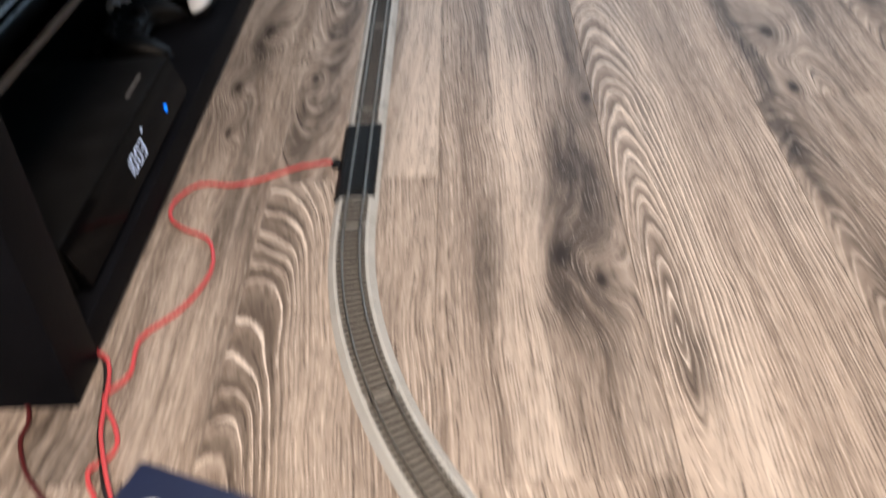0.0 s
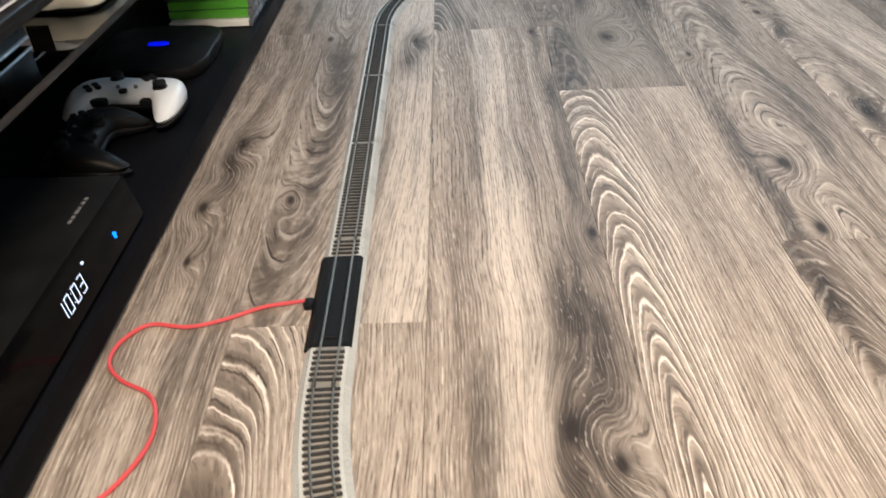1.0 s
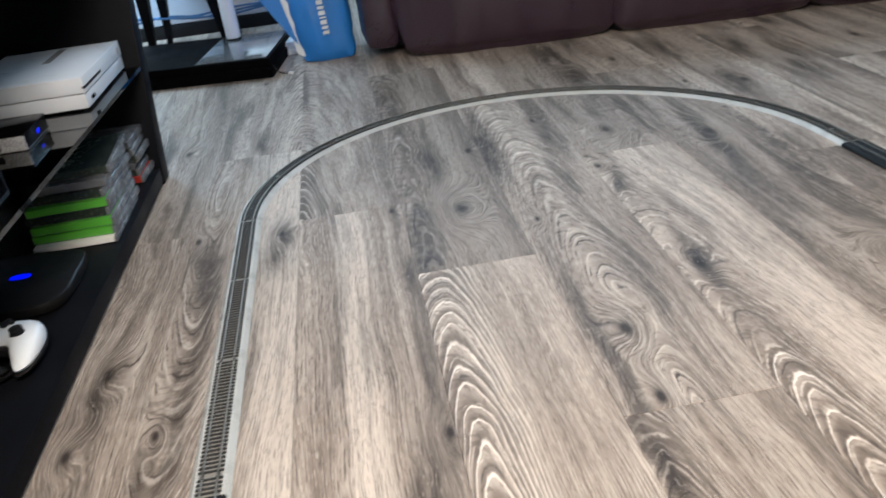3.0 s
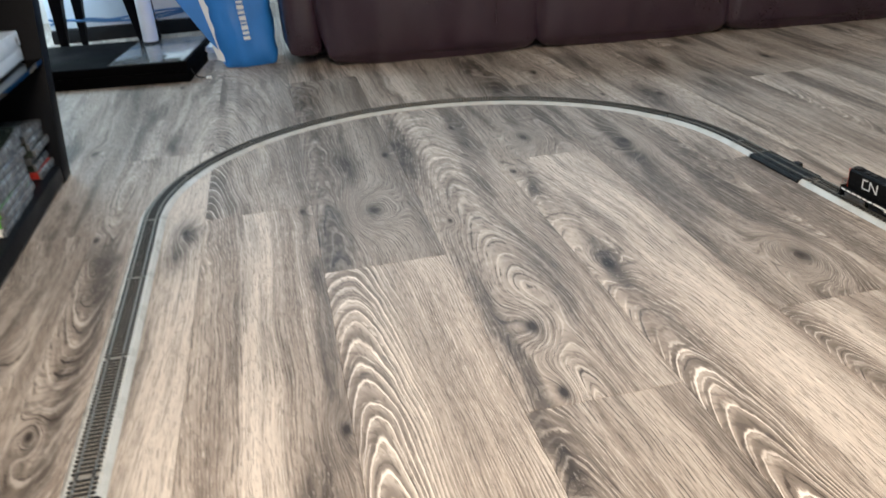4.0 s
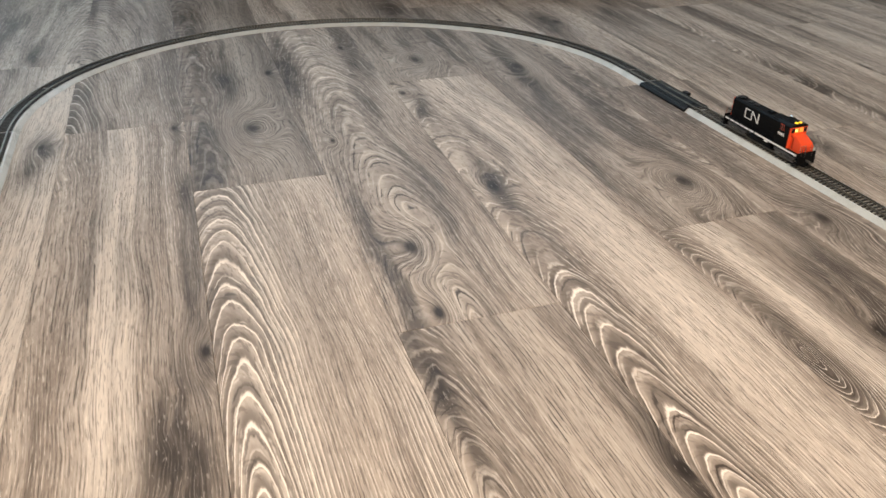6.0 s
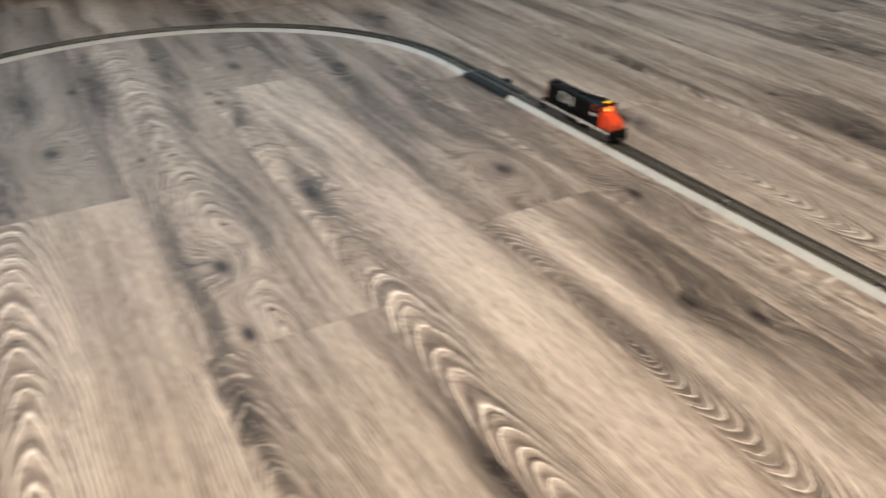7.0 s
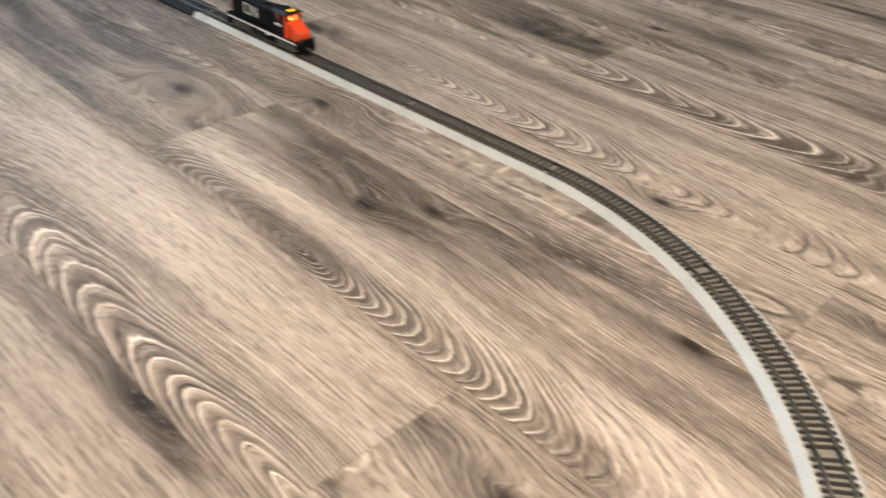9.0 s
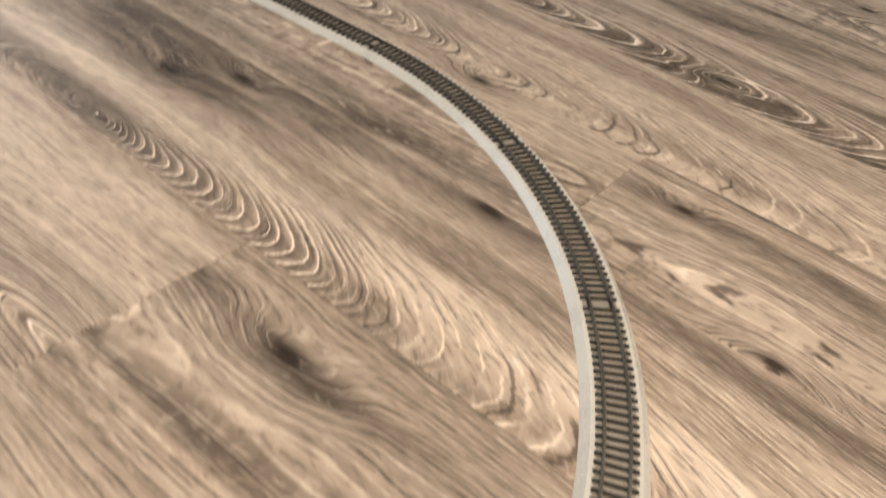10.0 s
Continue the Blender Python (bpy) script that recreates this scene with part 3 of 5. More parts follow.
smoke(0.985, 0.080, 0.033), smoke(1.013, 0.190, 0.026), smoke(0.872, 0.040, 0.016), smoke(1.035, -0.040, 0.020), smoke(0.900, 0.980, 0.028)
# under the far straight and beyond it
heart(1.14, 0.60, 0.020, 0.080, 0.0059, 0.6, 0.88)
heart(1.15, 0.00, -0.020, 0.060, 0.0059, 0.4, 1.0)
heart(1.266, 0.14, -0.130, 0.036, 0.0034, 1.3, 1.02, 0.060)
heart(1.12, -0.46, 0.030, 0.060, 0.0070, 0.4, 1.0)
stripe(1.205, -0.46, 0.016, -0.5)
heart(1.48, 0.08, -0.110, 0.036, 0.0050, 1.0, 0.95)
stripe(1.085, -0.10, 0.020, -0.55)
knot(1.085, 0.312, 0.016), knot(1.238, -0.120, 0.012), knot(1.207, -0.400, 0.012), knot(1.085, -0.542, 0.012)
knot(1.517, 0.319, 0.014), knot(1.565, 0.239, 0.013), knot(1.495, -0.297, 0.013), knot(1.696, 0.211, 0.014), knot(1.545, 0.520, 0.012)
smoke(1.080, -0.110, 0.022), smoke(1.110, 0.300, 0.024), smoke(1.540, 0.280, 0.034), smoke(1.240, 0.560, 0.030)
smoke(1.750, 0.100, 0.034), smoke(1.420, 0.780, 0.036), smoke(1.900, 0.600, 0.040), smoke(0.760, 1.500, 0.040), smoke(1.490, -0.300, 0.026)


# ---------------------------------------------------------------- track oval

def run(x, y, h, length, turn, s):
    """The place and heading s metres along a section that starts at (x, y, h) and turns right by turn over its length."""
    if abs(turn) < 1e-6:
        return x + s * math.cos(h), y + s * math.sin(h), h
    r = length / turn
    g = h - s / r
    cx, cy = x + r * math.sin(h), y - r * math.cos(h)
    return cx - r * math.sin(g), cy + r * math.cos(g), g


BED_W, BED_TOP, BED_H = 0.0480, 0.0355, 0.0062
TIE_Z, RAIL_Z, GAUGE = 0.0081, 0.0105, 0.0165


def sweep(length, turn, profile, steps, z=0.0, s0=0.0, s1=None):
    """A profile of (across, up), across to the right, drawn along a section in the section's own frame."""
    own, rings = bmesh.new(), []
    s1 = length if s1 is None else s1
    for k in range(steps + 1):
        px, py, g = run(0, 0, math.pi / 2, length, turn, s0 + (s1 - s0) * k / steps)
        side = (math.sin(g), -math.cos(g))
        rings.append([own.verts.new((px + a * side[0], py + a * side[1], b + z)) for a, b in profile])
    n = len(profile)
    for r0, r1 in zip(rings, rings[1:]):
        for j in range(n):
            own.faces.new((r0[j], r0[(j + 1) % n], r1[(j + 1) % n], r1[j]))
    own.faces.new(rings[0][::-1])
    own.faces.new(rings[-1])
    return own


tie_bm = box(-0.0148, 0.0148, -0.0016, 0.0016, BED_H, TIE_Z, 0.0003, 1)
for sgn in (-1, 1):
    for off in (-0.0022, 0.0022):
        c = sgn * GAUGE / 2 + sgn * 0.0004 + off
        box(c - 0.0007, c + 0.0007, -0.0008, 0.0008, TIE_Z, TIE_Z + 0.0006, bm=tie_bm)
TIE_MESH = mesh_of("tie", tie_bm, TIE)
joiner_bm = box(-0.0016, 0.0016, -0.0055, 0.0055, TIE_Z - 0.0005, TIE_Z + 0.0011, 0.0003, 1)
JOINER_MESH = mesh_of("rail_joiner", joiner_bm, TIE)
RAIL_PROFILE = [(-0.0011, 0), (0.0011, 0), (0.0011, 0.0003), (0.0004, 0.0006), (0.0004, 0.0017), (0.0006, 0.0019), (0.0006, 0.0024), (-0.0006, 0.0024), (-0.0006, 0.0019), (-0.0004, 0.0017), (-0.0004, 0.0006), (-0.0011, 0.0003)]


def track_section(x, y, h, length, turn, plate=None, strip=False):
    curved = abs(turn) > 0.05
    label = "curved grey roadbed model railway track with dark ties" if curved else "straight grey roadbed model railway track with dark ties"
    if plate:
        label = "straight model railway track with a black terminal plate"
    root = thing("track_section", Matrix.Translation((x, y, 0.0003)) @ Matrix.Rotation(h - math.pi / 2, 4, "Z"), label, "model track", "sections of the track oval")
    w, t = BED_W / 2, BED_TOP / 2
    n = 10 if curved else 2
    spans = [(0.0001, length - 0.0001)] if not plate else [(0.0001, plate[0]), (plate[1], length - 0.0001)]
    for a, b in spans:
        part("roadbed", sweep(length, turn, [(-w, 0), (w, 0), (t + 0.0006, BED_H - 0.0006), (t, BED_H), (-t, BED_H), (-t - 0.0006, BED_H - 0.0006)], n, 0, a, b), BED, root, smooth=False)
        part("tie_web", sweep(length, turn, [(-0.0139, BED_H - 0.001), (0.0139, BED_H - 0.001), (0.0135, BED_H + 0.0003), (-0.0135, BED_H + 0.0003)], n, 0, a, b), BALLAST, root, smooth=False)
    for sgn in (-1, 1):
        c = sgn * (GAUGE / 2 + 0.0006)
        part("rail", sweep(length, turn, [(c + a, b + TIE_Z) for a, b in RAIL_PROFILE], n), RAIL, root, smooth=False)
        j = new("rail_joiner", JOINER_MESH)
        j.parent, j.matrix_basis = root, Matrix.Translation((c, 0, 0))
    count = 31
    for k in range(count):
        s = 0.0062 + k * (length - 0.0124) / (count - 1)
        if plate and plate[0] - 0.001 < s < plate[1] + 0.001:
            continue
        px, py, g = run(0, 0, math.pi / 2, length, turn, s)
        tie = new("tie", TIE_MESH)
        tie.parent = root
        tie.matrix_basis = Matrix.Translation((px, py, 0)) @ Matrix.Rotation(g - math.pi / 2, 4, "Z")
    if plate:
        a, b = plate
        edge = 0.0205 if strip else 0.0256
        if strip:
            part("roadbed", sweep(length, turn, [(0.0208, 0), (w, 0), (w - 0.0040, 0.0040), (0.0208, 0.0040)], 1, 0, a, b), BED, root, smooth=False)
        slab = sweep(length, turn, [(-0.0256, 0), (edge, 0), (edge, 0.0036), (edge - 0.0030, 0.0068), (-0.0206, 0.0068), (-0.0256, 0.0026)], 1, 0, a + 0.0003, b - 0.0003)
        body = part("terminal_plate", slab, BLACK_PLASTIC, root, "black plastic terminal plate", smooth=False)
        part("centre_strip", box(-0.0062, 0.0062, a + 0.012, b - 0.012, 0.0066, 0.0084, 0.0006, 1), BLACK_PLASTIC, body, smooth=False)
        if not strip:
            part("socket_tab", box(-0.0345, -0.0252, (a + b) / 2 - 0.008, (a + b) / 2 + 0.008, 0.0, 0.0060, 0.0008, 1), BLACK_PLASTIC, body, smooth=False)
        for sgn in (-1, 1):
            part("side_ramp", box(sgn * 0.0135 - 0.0028, sgn * 0.0135 + 0.0028, a + 0.004, b - 0.004, 0.0066, 0.0080, 0.0005, 1), BLACK_PLASTIC, body, smooth=False)
    return root


# each section: its length, its turn in degrees and the kink at the joint before it
LEFT_START, LEFT_HEADING = (0.0110, -0.0050), radians(92.5)
FAR_TURNS = (25.02, 23.65, 21.67, 20.17, 19.92, 20.97, 22.60, 23.79)
NEAR_TURNS = (24.29, 23.85, 23.13, 22.38, 21.81, 21.51, 21.44, 21.45)
SHAPE = [(0.2292, 0.0, 0.0)] * 4
SHAPE += [(0.21533, turn, 0.0 if k else 1.16) for k, turn in enumerate(FAR_TURNS)]
SHAPE += [(0.23519, 0.0, 0.0 if k else -0.79) for k in range(4)]
SHAPE += [(0.22955, turn, 0.0 if k else 1.43) for k, turn in enumerate(NEAR_TURNS)]
px, py, ph = *LEFT_START, LEFT_HEADING
stations = []
for k, (length, turn, kink) in enumerate(SHAPE):
    ph -= radians(kink)
    stations.append((px, py, ph, length, radians(turn)))
    plate = (0.050, 0.196) if k == 0 else (0.072, 0.218) if k == 12 else None
    track_section(px, py, ph, length, radians(turn), plate, k == 0)
    px, py, ph = run(px, py, ph, length, radians(turn), length)


def on_track(k, s):
    return run(*stations[k], s)


# the terminal's plug and its wires
tx, ty, th = on_track(0, 0.120)
plug = thing("wire_plug", Matrix.Translation((tx, ty, 0)) @ Matrix.Rotation(th - math.pi / 2, 4, "Z"), "small black plug in the side of the terminal plate", "plug")
part("plug_body", box(-0.0340, -0.0254, -0.007, 0.007, 0.0, 0.0060, 0.001), BLACK_PLASTIC, plug)
part("strain_relief", rod((-0.0355, -0.001, 0.003), (-0.0325, 0, 0.003), 0.0024, 10), BLACK_PLASTIC, plug)
RED_LINE = [(-0.029, 0.1195), (-0.046, 0.116), (-0.072, 0.109), (-0.107, 0.090), (-0.140, 0.080), (-0.179, 0.084), (-0.199, 0.057), (-0.198, 0.028), (-0.178, 0.006), (-0.145, -0.013), (-0.130, -0.043), (-0.128, -0.075), (-0.142, -0.116), (-0.170, -0.154), (-0.166, -0.196), (-0.179, -0.218), (-0.177, -0.229), (-0.161, -0.250), (-0.151, -0.270), (-0.154, -0.284), (-0.165, -0.294), (-0.162, -0.306), (-0.150, -0.322), (-0.120, -0.370)]
solid("red_wire", tube([(x, y, 0.0026) for x, y in RED_LINE], 0.0021, 8), RED_WIRE, Matrix(), "thin red wire lying in loose bends on the floor", "wire")
BLACK_LINE = [(-0.224, -0.166), (-0.206, -0.174), (-0.194, -0.183), (-0.187, -0.201), (-0.180, -0.232), (-0.171, -0.262), (-0.153, -0.298), (-0.142, -0.318), (-0.110, -0.370)]
solid("black_wire", tube([(x, y, 0.0026 + 0.004 * math.sin(k * 1.1)) for k, (x, y) in enumerate(BLACK_LINE)], 0.0019, 8), BLACK_WIRE, Matrix(), "thin black wire lying beside the red wire", "wire")
solid("red_wire", tube([(x + 0.0046, y - 0.001, 0.0060 + 0.002 * math.sin(k * 1.3)) for k, (x, y) in enumerate(BLACK_LINE)], 0.0019, 8), RED_WIRE, Matrix(), "thin red wire running close along the black wire", "wire")
DARK_LINE = [(-0.262, -0.222), (-0.246, -0.232), (-0.238, -0.248), (-0.237, -0.266), (-0.220, -0.294), (-0.195, -0.319), (-0.130, -0.372)]
solid("mains_cable", tube([(x, y, 0.0028) for x, y in DARK_LINE], 0.0021, 8), DARK_RED_WIRE, Matrix(), "dark red mains cable curling out beside the stand", "cable")

# power pack with its dial
pack = thing("power_pack", Matrix.Translation((-0.0735, -0.3765, 0)) @ Matrix.Rotation(radians(-18.5), 4, "Z"), "dark blue train power pack with a white dial", "power pack")
part("pack_case", box(-0.036, 0.064, -0.062, 0.045, 0.0, 0.06, 0.004), NAVY, pack)
dial = part("dial", drum(0.006, -0.001, 0.060, 0.072, 0.017, 32, 0.002), WHITE_PLASTIC, pack, "round white dial")
part("pointer", box(0.0052, 0.0068, -0.001, 0.013, 0.0721, 0.0731), BLACK_PLASTIC, dial)


# ---------------------------------------------------------------- television stand and what lies on it
STAND = Matrix.Translation((-0.200, -0.233, 0)) @ Matrix.Rotation(radians(1.7), 4, "Z")


def on_stand(depth, along, z=0.0, turn=0.0):
    """A pose on the stand: metres behind its front edge, along it and up."""
    return STAND @ Matrix.Translation((-depth, along, z)) @ Matrix.Rotation(radians(turn), 4, "Z")


BASE_Z, GLASS_Z, STAND_D = 0.038, 0.2405, 0.43
stand = thing("tv_stand", STAND, "black ash television stand with slanted sides and a smoked glass shelf", "tv stand")


def slanted(s0, s1, lean, z1):
    own = bmesh.new()
    vs = [own.verts.new((x, s + lean * z, z)) for x in (0.0, -STAND_D) for s, z in ((s0, 0.0), (s1, 0.0), (s1, z1), (s0, z1))]
    for f in ((0, 1, 2, 3), (7, 6, 5, 4), (0, 4, 5, 1), (1, 5, 6, 2), (2, 6, 7, 3), (3, 7, 4, 0)):
        own.faces.new([vs[i] for i in f])
    bmesh.ops.bevel(own, geom=list(own.edges), offset=0.003, segments=2, profile=0.6, affect="EDGES")
    return own


part("side_panel", slanted(0.002, 0.058, 0.15, 0.50), BLACK_WOOD, stand)
part("side_panel", slanted(1.425, 1.478, 0.37, 0.50), BLACK_WOOD, stand)
part("base_board", box(-STAND_D, -0.001, 0.0585, 1.424, 0.006, BASE_Z, 0.003), BLACK_WOOD, stand)
part("back_panel", box(-STAND_D - 0.012, -STAND_D, 0.06, 1.45, 0.0, 0.5), BLACK_MATTE, stand)
part("top_board", box(-STAND_D, -0.03, 0.05, 1.70, 0.501, 0.53, 0.003), BLACK_WOOD, stand)
part("glass_shelf", prism([(-0.40, 0.097), (-0.0245, 0.097), (-0.002, 1.510), (-0.40, 1.510)], GLASS_Z - 0.008, GLASS_Z), TINTED_GLASS, stand, "smoked glass shelf", smooth=False)


SEGMENTS = {"0": "abcdef", "1": "bc", "3": "abgcd"}


def digits(words, high, wide, thick, panel, at):
    """Clock figures of up to seven lit bars, one mesh a figure, upright in x and y."""
    w, h, t = wide / 2, high / 2, thick / 2
    bars = {"a": (-w - t, w + t, h - t, h + t), "g": (-w, w, -t, t), "d": (-w - t, w + t, -h - t, -h + t), "f": (-w - t, -w + t, -t, h), "b": (w - t, w + t, -t, h), "e": (-w - t, -w + t, -h, t), "c": (w - t, w + t, -h, t)}
    x = -1.5 * wide * 1.62
    for c in words:
        own = bmesh.new()
        if c == ":":
            x += 0.25 * wide
            for y in (-0.3 * high, 0.3 * high):
                box(-0.85 * wide - t, -0.85 * wide + t, y - t, y + t, 0, 0.0006, bm=own)
        else:
            for n, k in enumerate(SEGMENTS[c]):
                x0, x1, y0, y1 = bars[k]
                box(x0, x1, y0, y1, 0, 0.0006 + 0.00002 * n, bm=own)
        own.transform(Matrix(((1, 0.16, 0, x), (0, 1, 0, 0), (0, 0, 1, 0), (0, 0, 0, 1))))
        part("clock_figure", own, CLOCK_WHITE, panel, "lit white clock figure", at=at, smooth=False)
        if c != ":":
            x += wide * 1.62


def cable_box():
    root = thing("cable_box", on_stand(0.008, 0.282, BASE_Z), "black cable box with a lit white clock reading 10:03", "cable box")
    body = box(-0.20, -0.0125, -0.178, 0.178, 0.003, 0.056, 0.004)
    part("casing", body, BLACK_PLASTIC, root)
    front = bmesh.new()
    vs = [front.verts.new(p) for p in ((-0.004, -0.176, 0.004), (0.0, -0.174, 0.008), (0.0, 0.174, 0.008), (-0.004, 0.176, 0.004), (-0.012, -0.176, 0.056), (-0.012, 0.176, 0.056), (-0.02, -0.176, 0.004), (-0.02, 0.176, 0.004))]
    for f in ((0, 3, 2, 1), (1, 2, 5, 4), (0, 6, 7, 3), (6, 4, 5, 7), (0, 1, 4, 6), (3, 7, 5, 2)):
        front.faces.new([vs[i] for i in f])
    panel = part("front_panel", front, BLACK_GLOSS, root, "glossy black front panel", smooth=False)
    tilt = Matrix.Translation((-0.0048, -0.003, 0.0285)) @ Matrix.Rotation(radians(90), 4, "Z") @ Matrix.Rotation(radians(76), 4, "X")
    digits("10:03", 0.0152, 0.0086, 0.0008, panel, tilt)
    part("mode_mark", box(-0.0080, -0.0064, 0.035, 0.0385, 0.0395, 0.0412), CLOCK_WHITE, panel)
    part("power_light", box(-0.0062, -0.0022, 0.1035, 0.1068, 0.0225, 0.0290, 0.0005), LED_CYAN, panel, "small lit cyan light")
    for k, w in enumerate((0.006, 0.005, 0.007, 0.004, 0.006, 0.005)):
        part("print_bar", box(-0.0345, -0.0310, 0.082 + k * 0.0088, 0.082 + k * 0.0088 + w, 0.0559, 0.0564), GREY_PLASTIC, root)
    for y in (-0.15, 0.15):
        for x in (-0.18, -0.03):
            part("foot", drum(x, y, 0.0, 0.0032, 0.008, 12), BLACK_MATTE, root)


cable_box()


def domed(half, height, depth, steps=5):
    """A swollen shell over a mirrored outline, its spine along y = 0.01."""
    outline = []
    pts = [Vector((x, y, 0)) for x, y in half]
    for k in range(len(pts) - 1):
        a, b, c, d = pts[max(k - 1, 0)], pts[k], pts[k + 1], pts[min(k + 2, len(pts) - 1)]
        for j in range(4):
            t = j / 4
            outline.append(0.5 * (2 * b + (c - a) * t + (2 * a - 5 * b + 4 * c - d) * t * t + (3 * b - a - 3 * c + d) * t ** 3))
    outline.append(pts[-1])
    ring = outline + [Vector((-p.x, p.y, 0)) for p in outline[-2:0:-1]]
    own, layers = bmesh.new(), []
    for k in range(-steps, steps + 1):
        a = k / steps * math.pi / 2
        rho, z = math.cos(a) ** 0.7 if abs(k) < steps else 0.0, math.sin(a) * (height if k > 0 else depth)
        layer = []
        for p in ring:
            m = Vector((p.x * 0.8, 0.01, 0))
            q = m + (p - m) * rho
            drop = -0.010 * max(0.0, (-0.02 - q.y) / 0.04) * (1 if k > 0 else 0.6)
            layer.append(own.verts.new((q.x, q.y, z + drop)))
        layers.append(layer)
    n = len(ring)
    for r0, r1 in zip(layers, layers[1:]):
        for j in range(n):
            own.faces.new((r0[j], r0[(j + 1) % n], r1[(j + 1) % n], r1[j]))
    bmesh.ops.remove_doubles(own, verts=own.verts, dist=0.0004)
    return own


PAD = ((0, 0.033), (0.030, 0.036), (0.055, 0.032), (0.070, 0.012), (0.0765, -0.022), (0.072, -0.052), (0.060, -0.063), (0.049, -0.050), (0.038, -0.028), (0.022, -0.020), (0, -0.019))


def gamepad(at, shell, dark, label, sticks, turned=False):
    root = thing("game_controller", at, label, "game controller", "game controllers on the stand")
    part("shell", domed(PAD, 0.016, 0.013), shell, root, at=Matrix.Translation((0, 0, 0.024)))
    part("underside", domed(PAD, 0.006, 0.012), dark, root, at=Matrix.Translation((0, -0.001, 0.0175)) @ Matrix.Diagonal((1.005, 1.03, 1, 1)))
    top = Matrix.Translation((0, 0.008, 0)) @ Matrix.Rotation(math.pi, 4, "Z") if turned else Matrix()
    for x, y in sticks:
        base = part("thumbstick", drum(x, y, 0.034, 0.041, 0.0095, 20, 0.001), dark, root, at=top)
        part("stick_cap", drum(x, y, 0.043, 0.0475, 0.0085, 20, 0.001, rod((x, y, 0.040), (x, y, 0.044), 0.004)), dark, base)
    pad = box(-0.0235, -0.0165, -0.0205, -0.0005, 0.036, 0.0425, 0.001)
    box(-0.030, -0.010, -0.014, -0.007, 0.036, 0.0422, 0.001, bm=pad)
    part("direction_pad", pad, dark, root, at=top)
    for x, y in ((0.046, 0.010), (0.046, 0.026), (0.038, 0.018), (0.054, 0.018)):
        part("button", drum(x, y, 0.036, 0.0418, 0.0042, 14, 0.0008), dark, root, at=top)
    for x in (-0.012, 0.012):
        part("small_button", drum(x, 0.015, 0.038, 0.0413, 0.0025, 12), GREY_PLASTIC, root, at=top)
    part("home_button", drum(0, 0.027, 0.037, 0.0408, 0.0055, 20, 0.0006), dark, root, at=top)
    for sgn in (-1, 1):
        part("bumper", box(sgn * 0.045 - 0.022, sgn * 0.045 + 0.022, 0.026, 0.040, 0.020, 0.031, 0.004), dark, root, at=top)
    return root


STICKS = ((-0.045, 0.015), (0.024, -0.010))
gamepad(on_stand(0.108, 0.736, BASE_Z, -6) @ Matrix.Scale(1.06, 4), WHITE_PLASTIC, BLACK_MATTE, "white game controller with black sticks lying on the stand", STICKS, True)
gamepad(on_stand(0.122, 0.606, BASE_Z - 0.001, 96), BLACK_PLASTIC, BLACK_MATTE, "black game controller lying beside the white one", STICKS)

# streaming box with its lit oval mark
sb = thing("streaming_box", on_stand(0.134, 0.930, BASE_Z), "flat black streaming box with a lit blue oval mark", "streaming box")
part("casing", prism(squircle(0.093, 0.099, 4.4, 48), 0.003, 0.022, bevel=0.005), BLACK_PLASTIC, sb)
part("foot_ring", prism(squircle(0.085, 0.088, 5.0, 32), 0.0, 0.0032), BLACK_MATTE, sb)
part("status_light", prism(squircle(0.0170, 0.0085, 2.6, 28), 0.0218, 0.0226, at=Matrix.Translation((0.000, 0.012, 0))), LED_BLUE, sb, "lit blue oval light")


def game_case(depth, along, z, turn, cover, label, long=0.190, wide=0.146, thick=0.0148):
    root = thing("game_case", on_stand(depth, along, z, turn), label, "game case", "stacked game cases")
    part("shell", box(-wide, 0, 0, long, 0, thick, 0.0012, 1), CASE_CLEAR, root)
    part("cover_sheet", box(-wide + 0.002, -0.006, -0.0006, long - 0.004, 0.0016, thick + 0.0006), cover, root)
    part("latch_edge", box(-0.0012, 0.0008, 0.02, long - 0.02, 0.004, thick - 0.004), CASE_CLEAR, root)


z = BASE_Z + 0.0003
STACK = (
    (0.012, 1.070, 0.5, PAPER, "white game case at the bottom of a stack"),
    (0.014, 1.082, -1.0, CASE_GREEN, "green game case in a stack on the stand"),
    (0.013, 1.090, 1.0, CASE_GREEN, "green game case in a stack on the stand"),
    (0.020, 1.098, 0.0, CASE_DARK, "dark game case in a stack on the stand"),
    (0.016, 1.104, 2.0, CASE_GREEN, "green game case in a stack on the stand"),
    (0.024, 1.112, -2.0, CASE_DARK, "dark game case in a stack on the stand"),
    (0.020, 1.125, 1.5, CASE_CLEAR, "clear grey game case near the top of a stack"),
    (0.012, 1.150, 4.0, CASE_DARK, "dark game case on top of a stack"),
)
for depth, along, turn, cover, label in STACK:
    thick = 0.010 if cover is PAPER else 0.0142
    game_case(depth, along, z, turn, cover, label, thick=thick)
    z += thick + 0.0008
z = BASE_Z + 0.0003
for k, cover in enumerate((CASE_RED, CASE_DARK, CASE_CLEAR, CASE_DARK, CASE_DARK, CASE_CLEAR)):
    game_case(0.018 + 0.006 * (k % 3), 1.350 + 0.004 * (k % 2), z, (k * 37) % 5 - 2, cover, "game case in a second stack by the side panel", long=0.125 if k > 3 else 0.12, thick=0.0142)
    z += 0.015


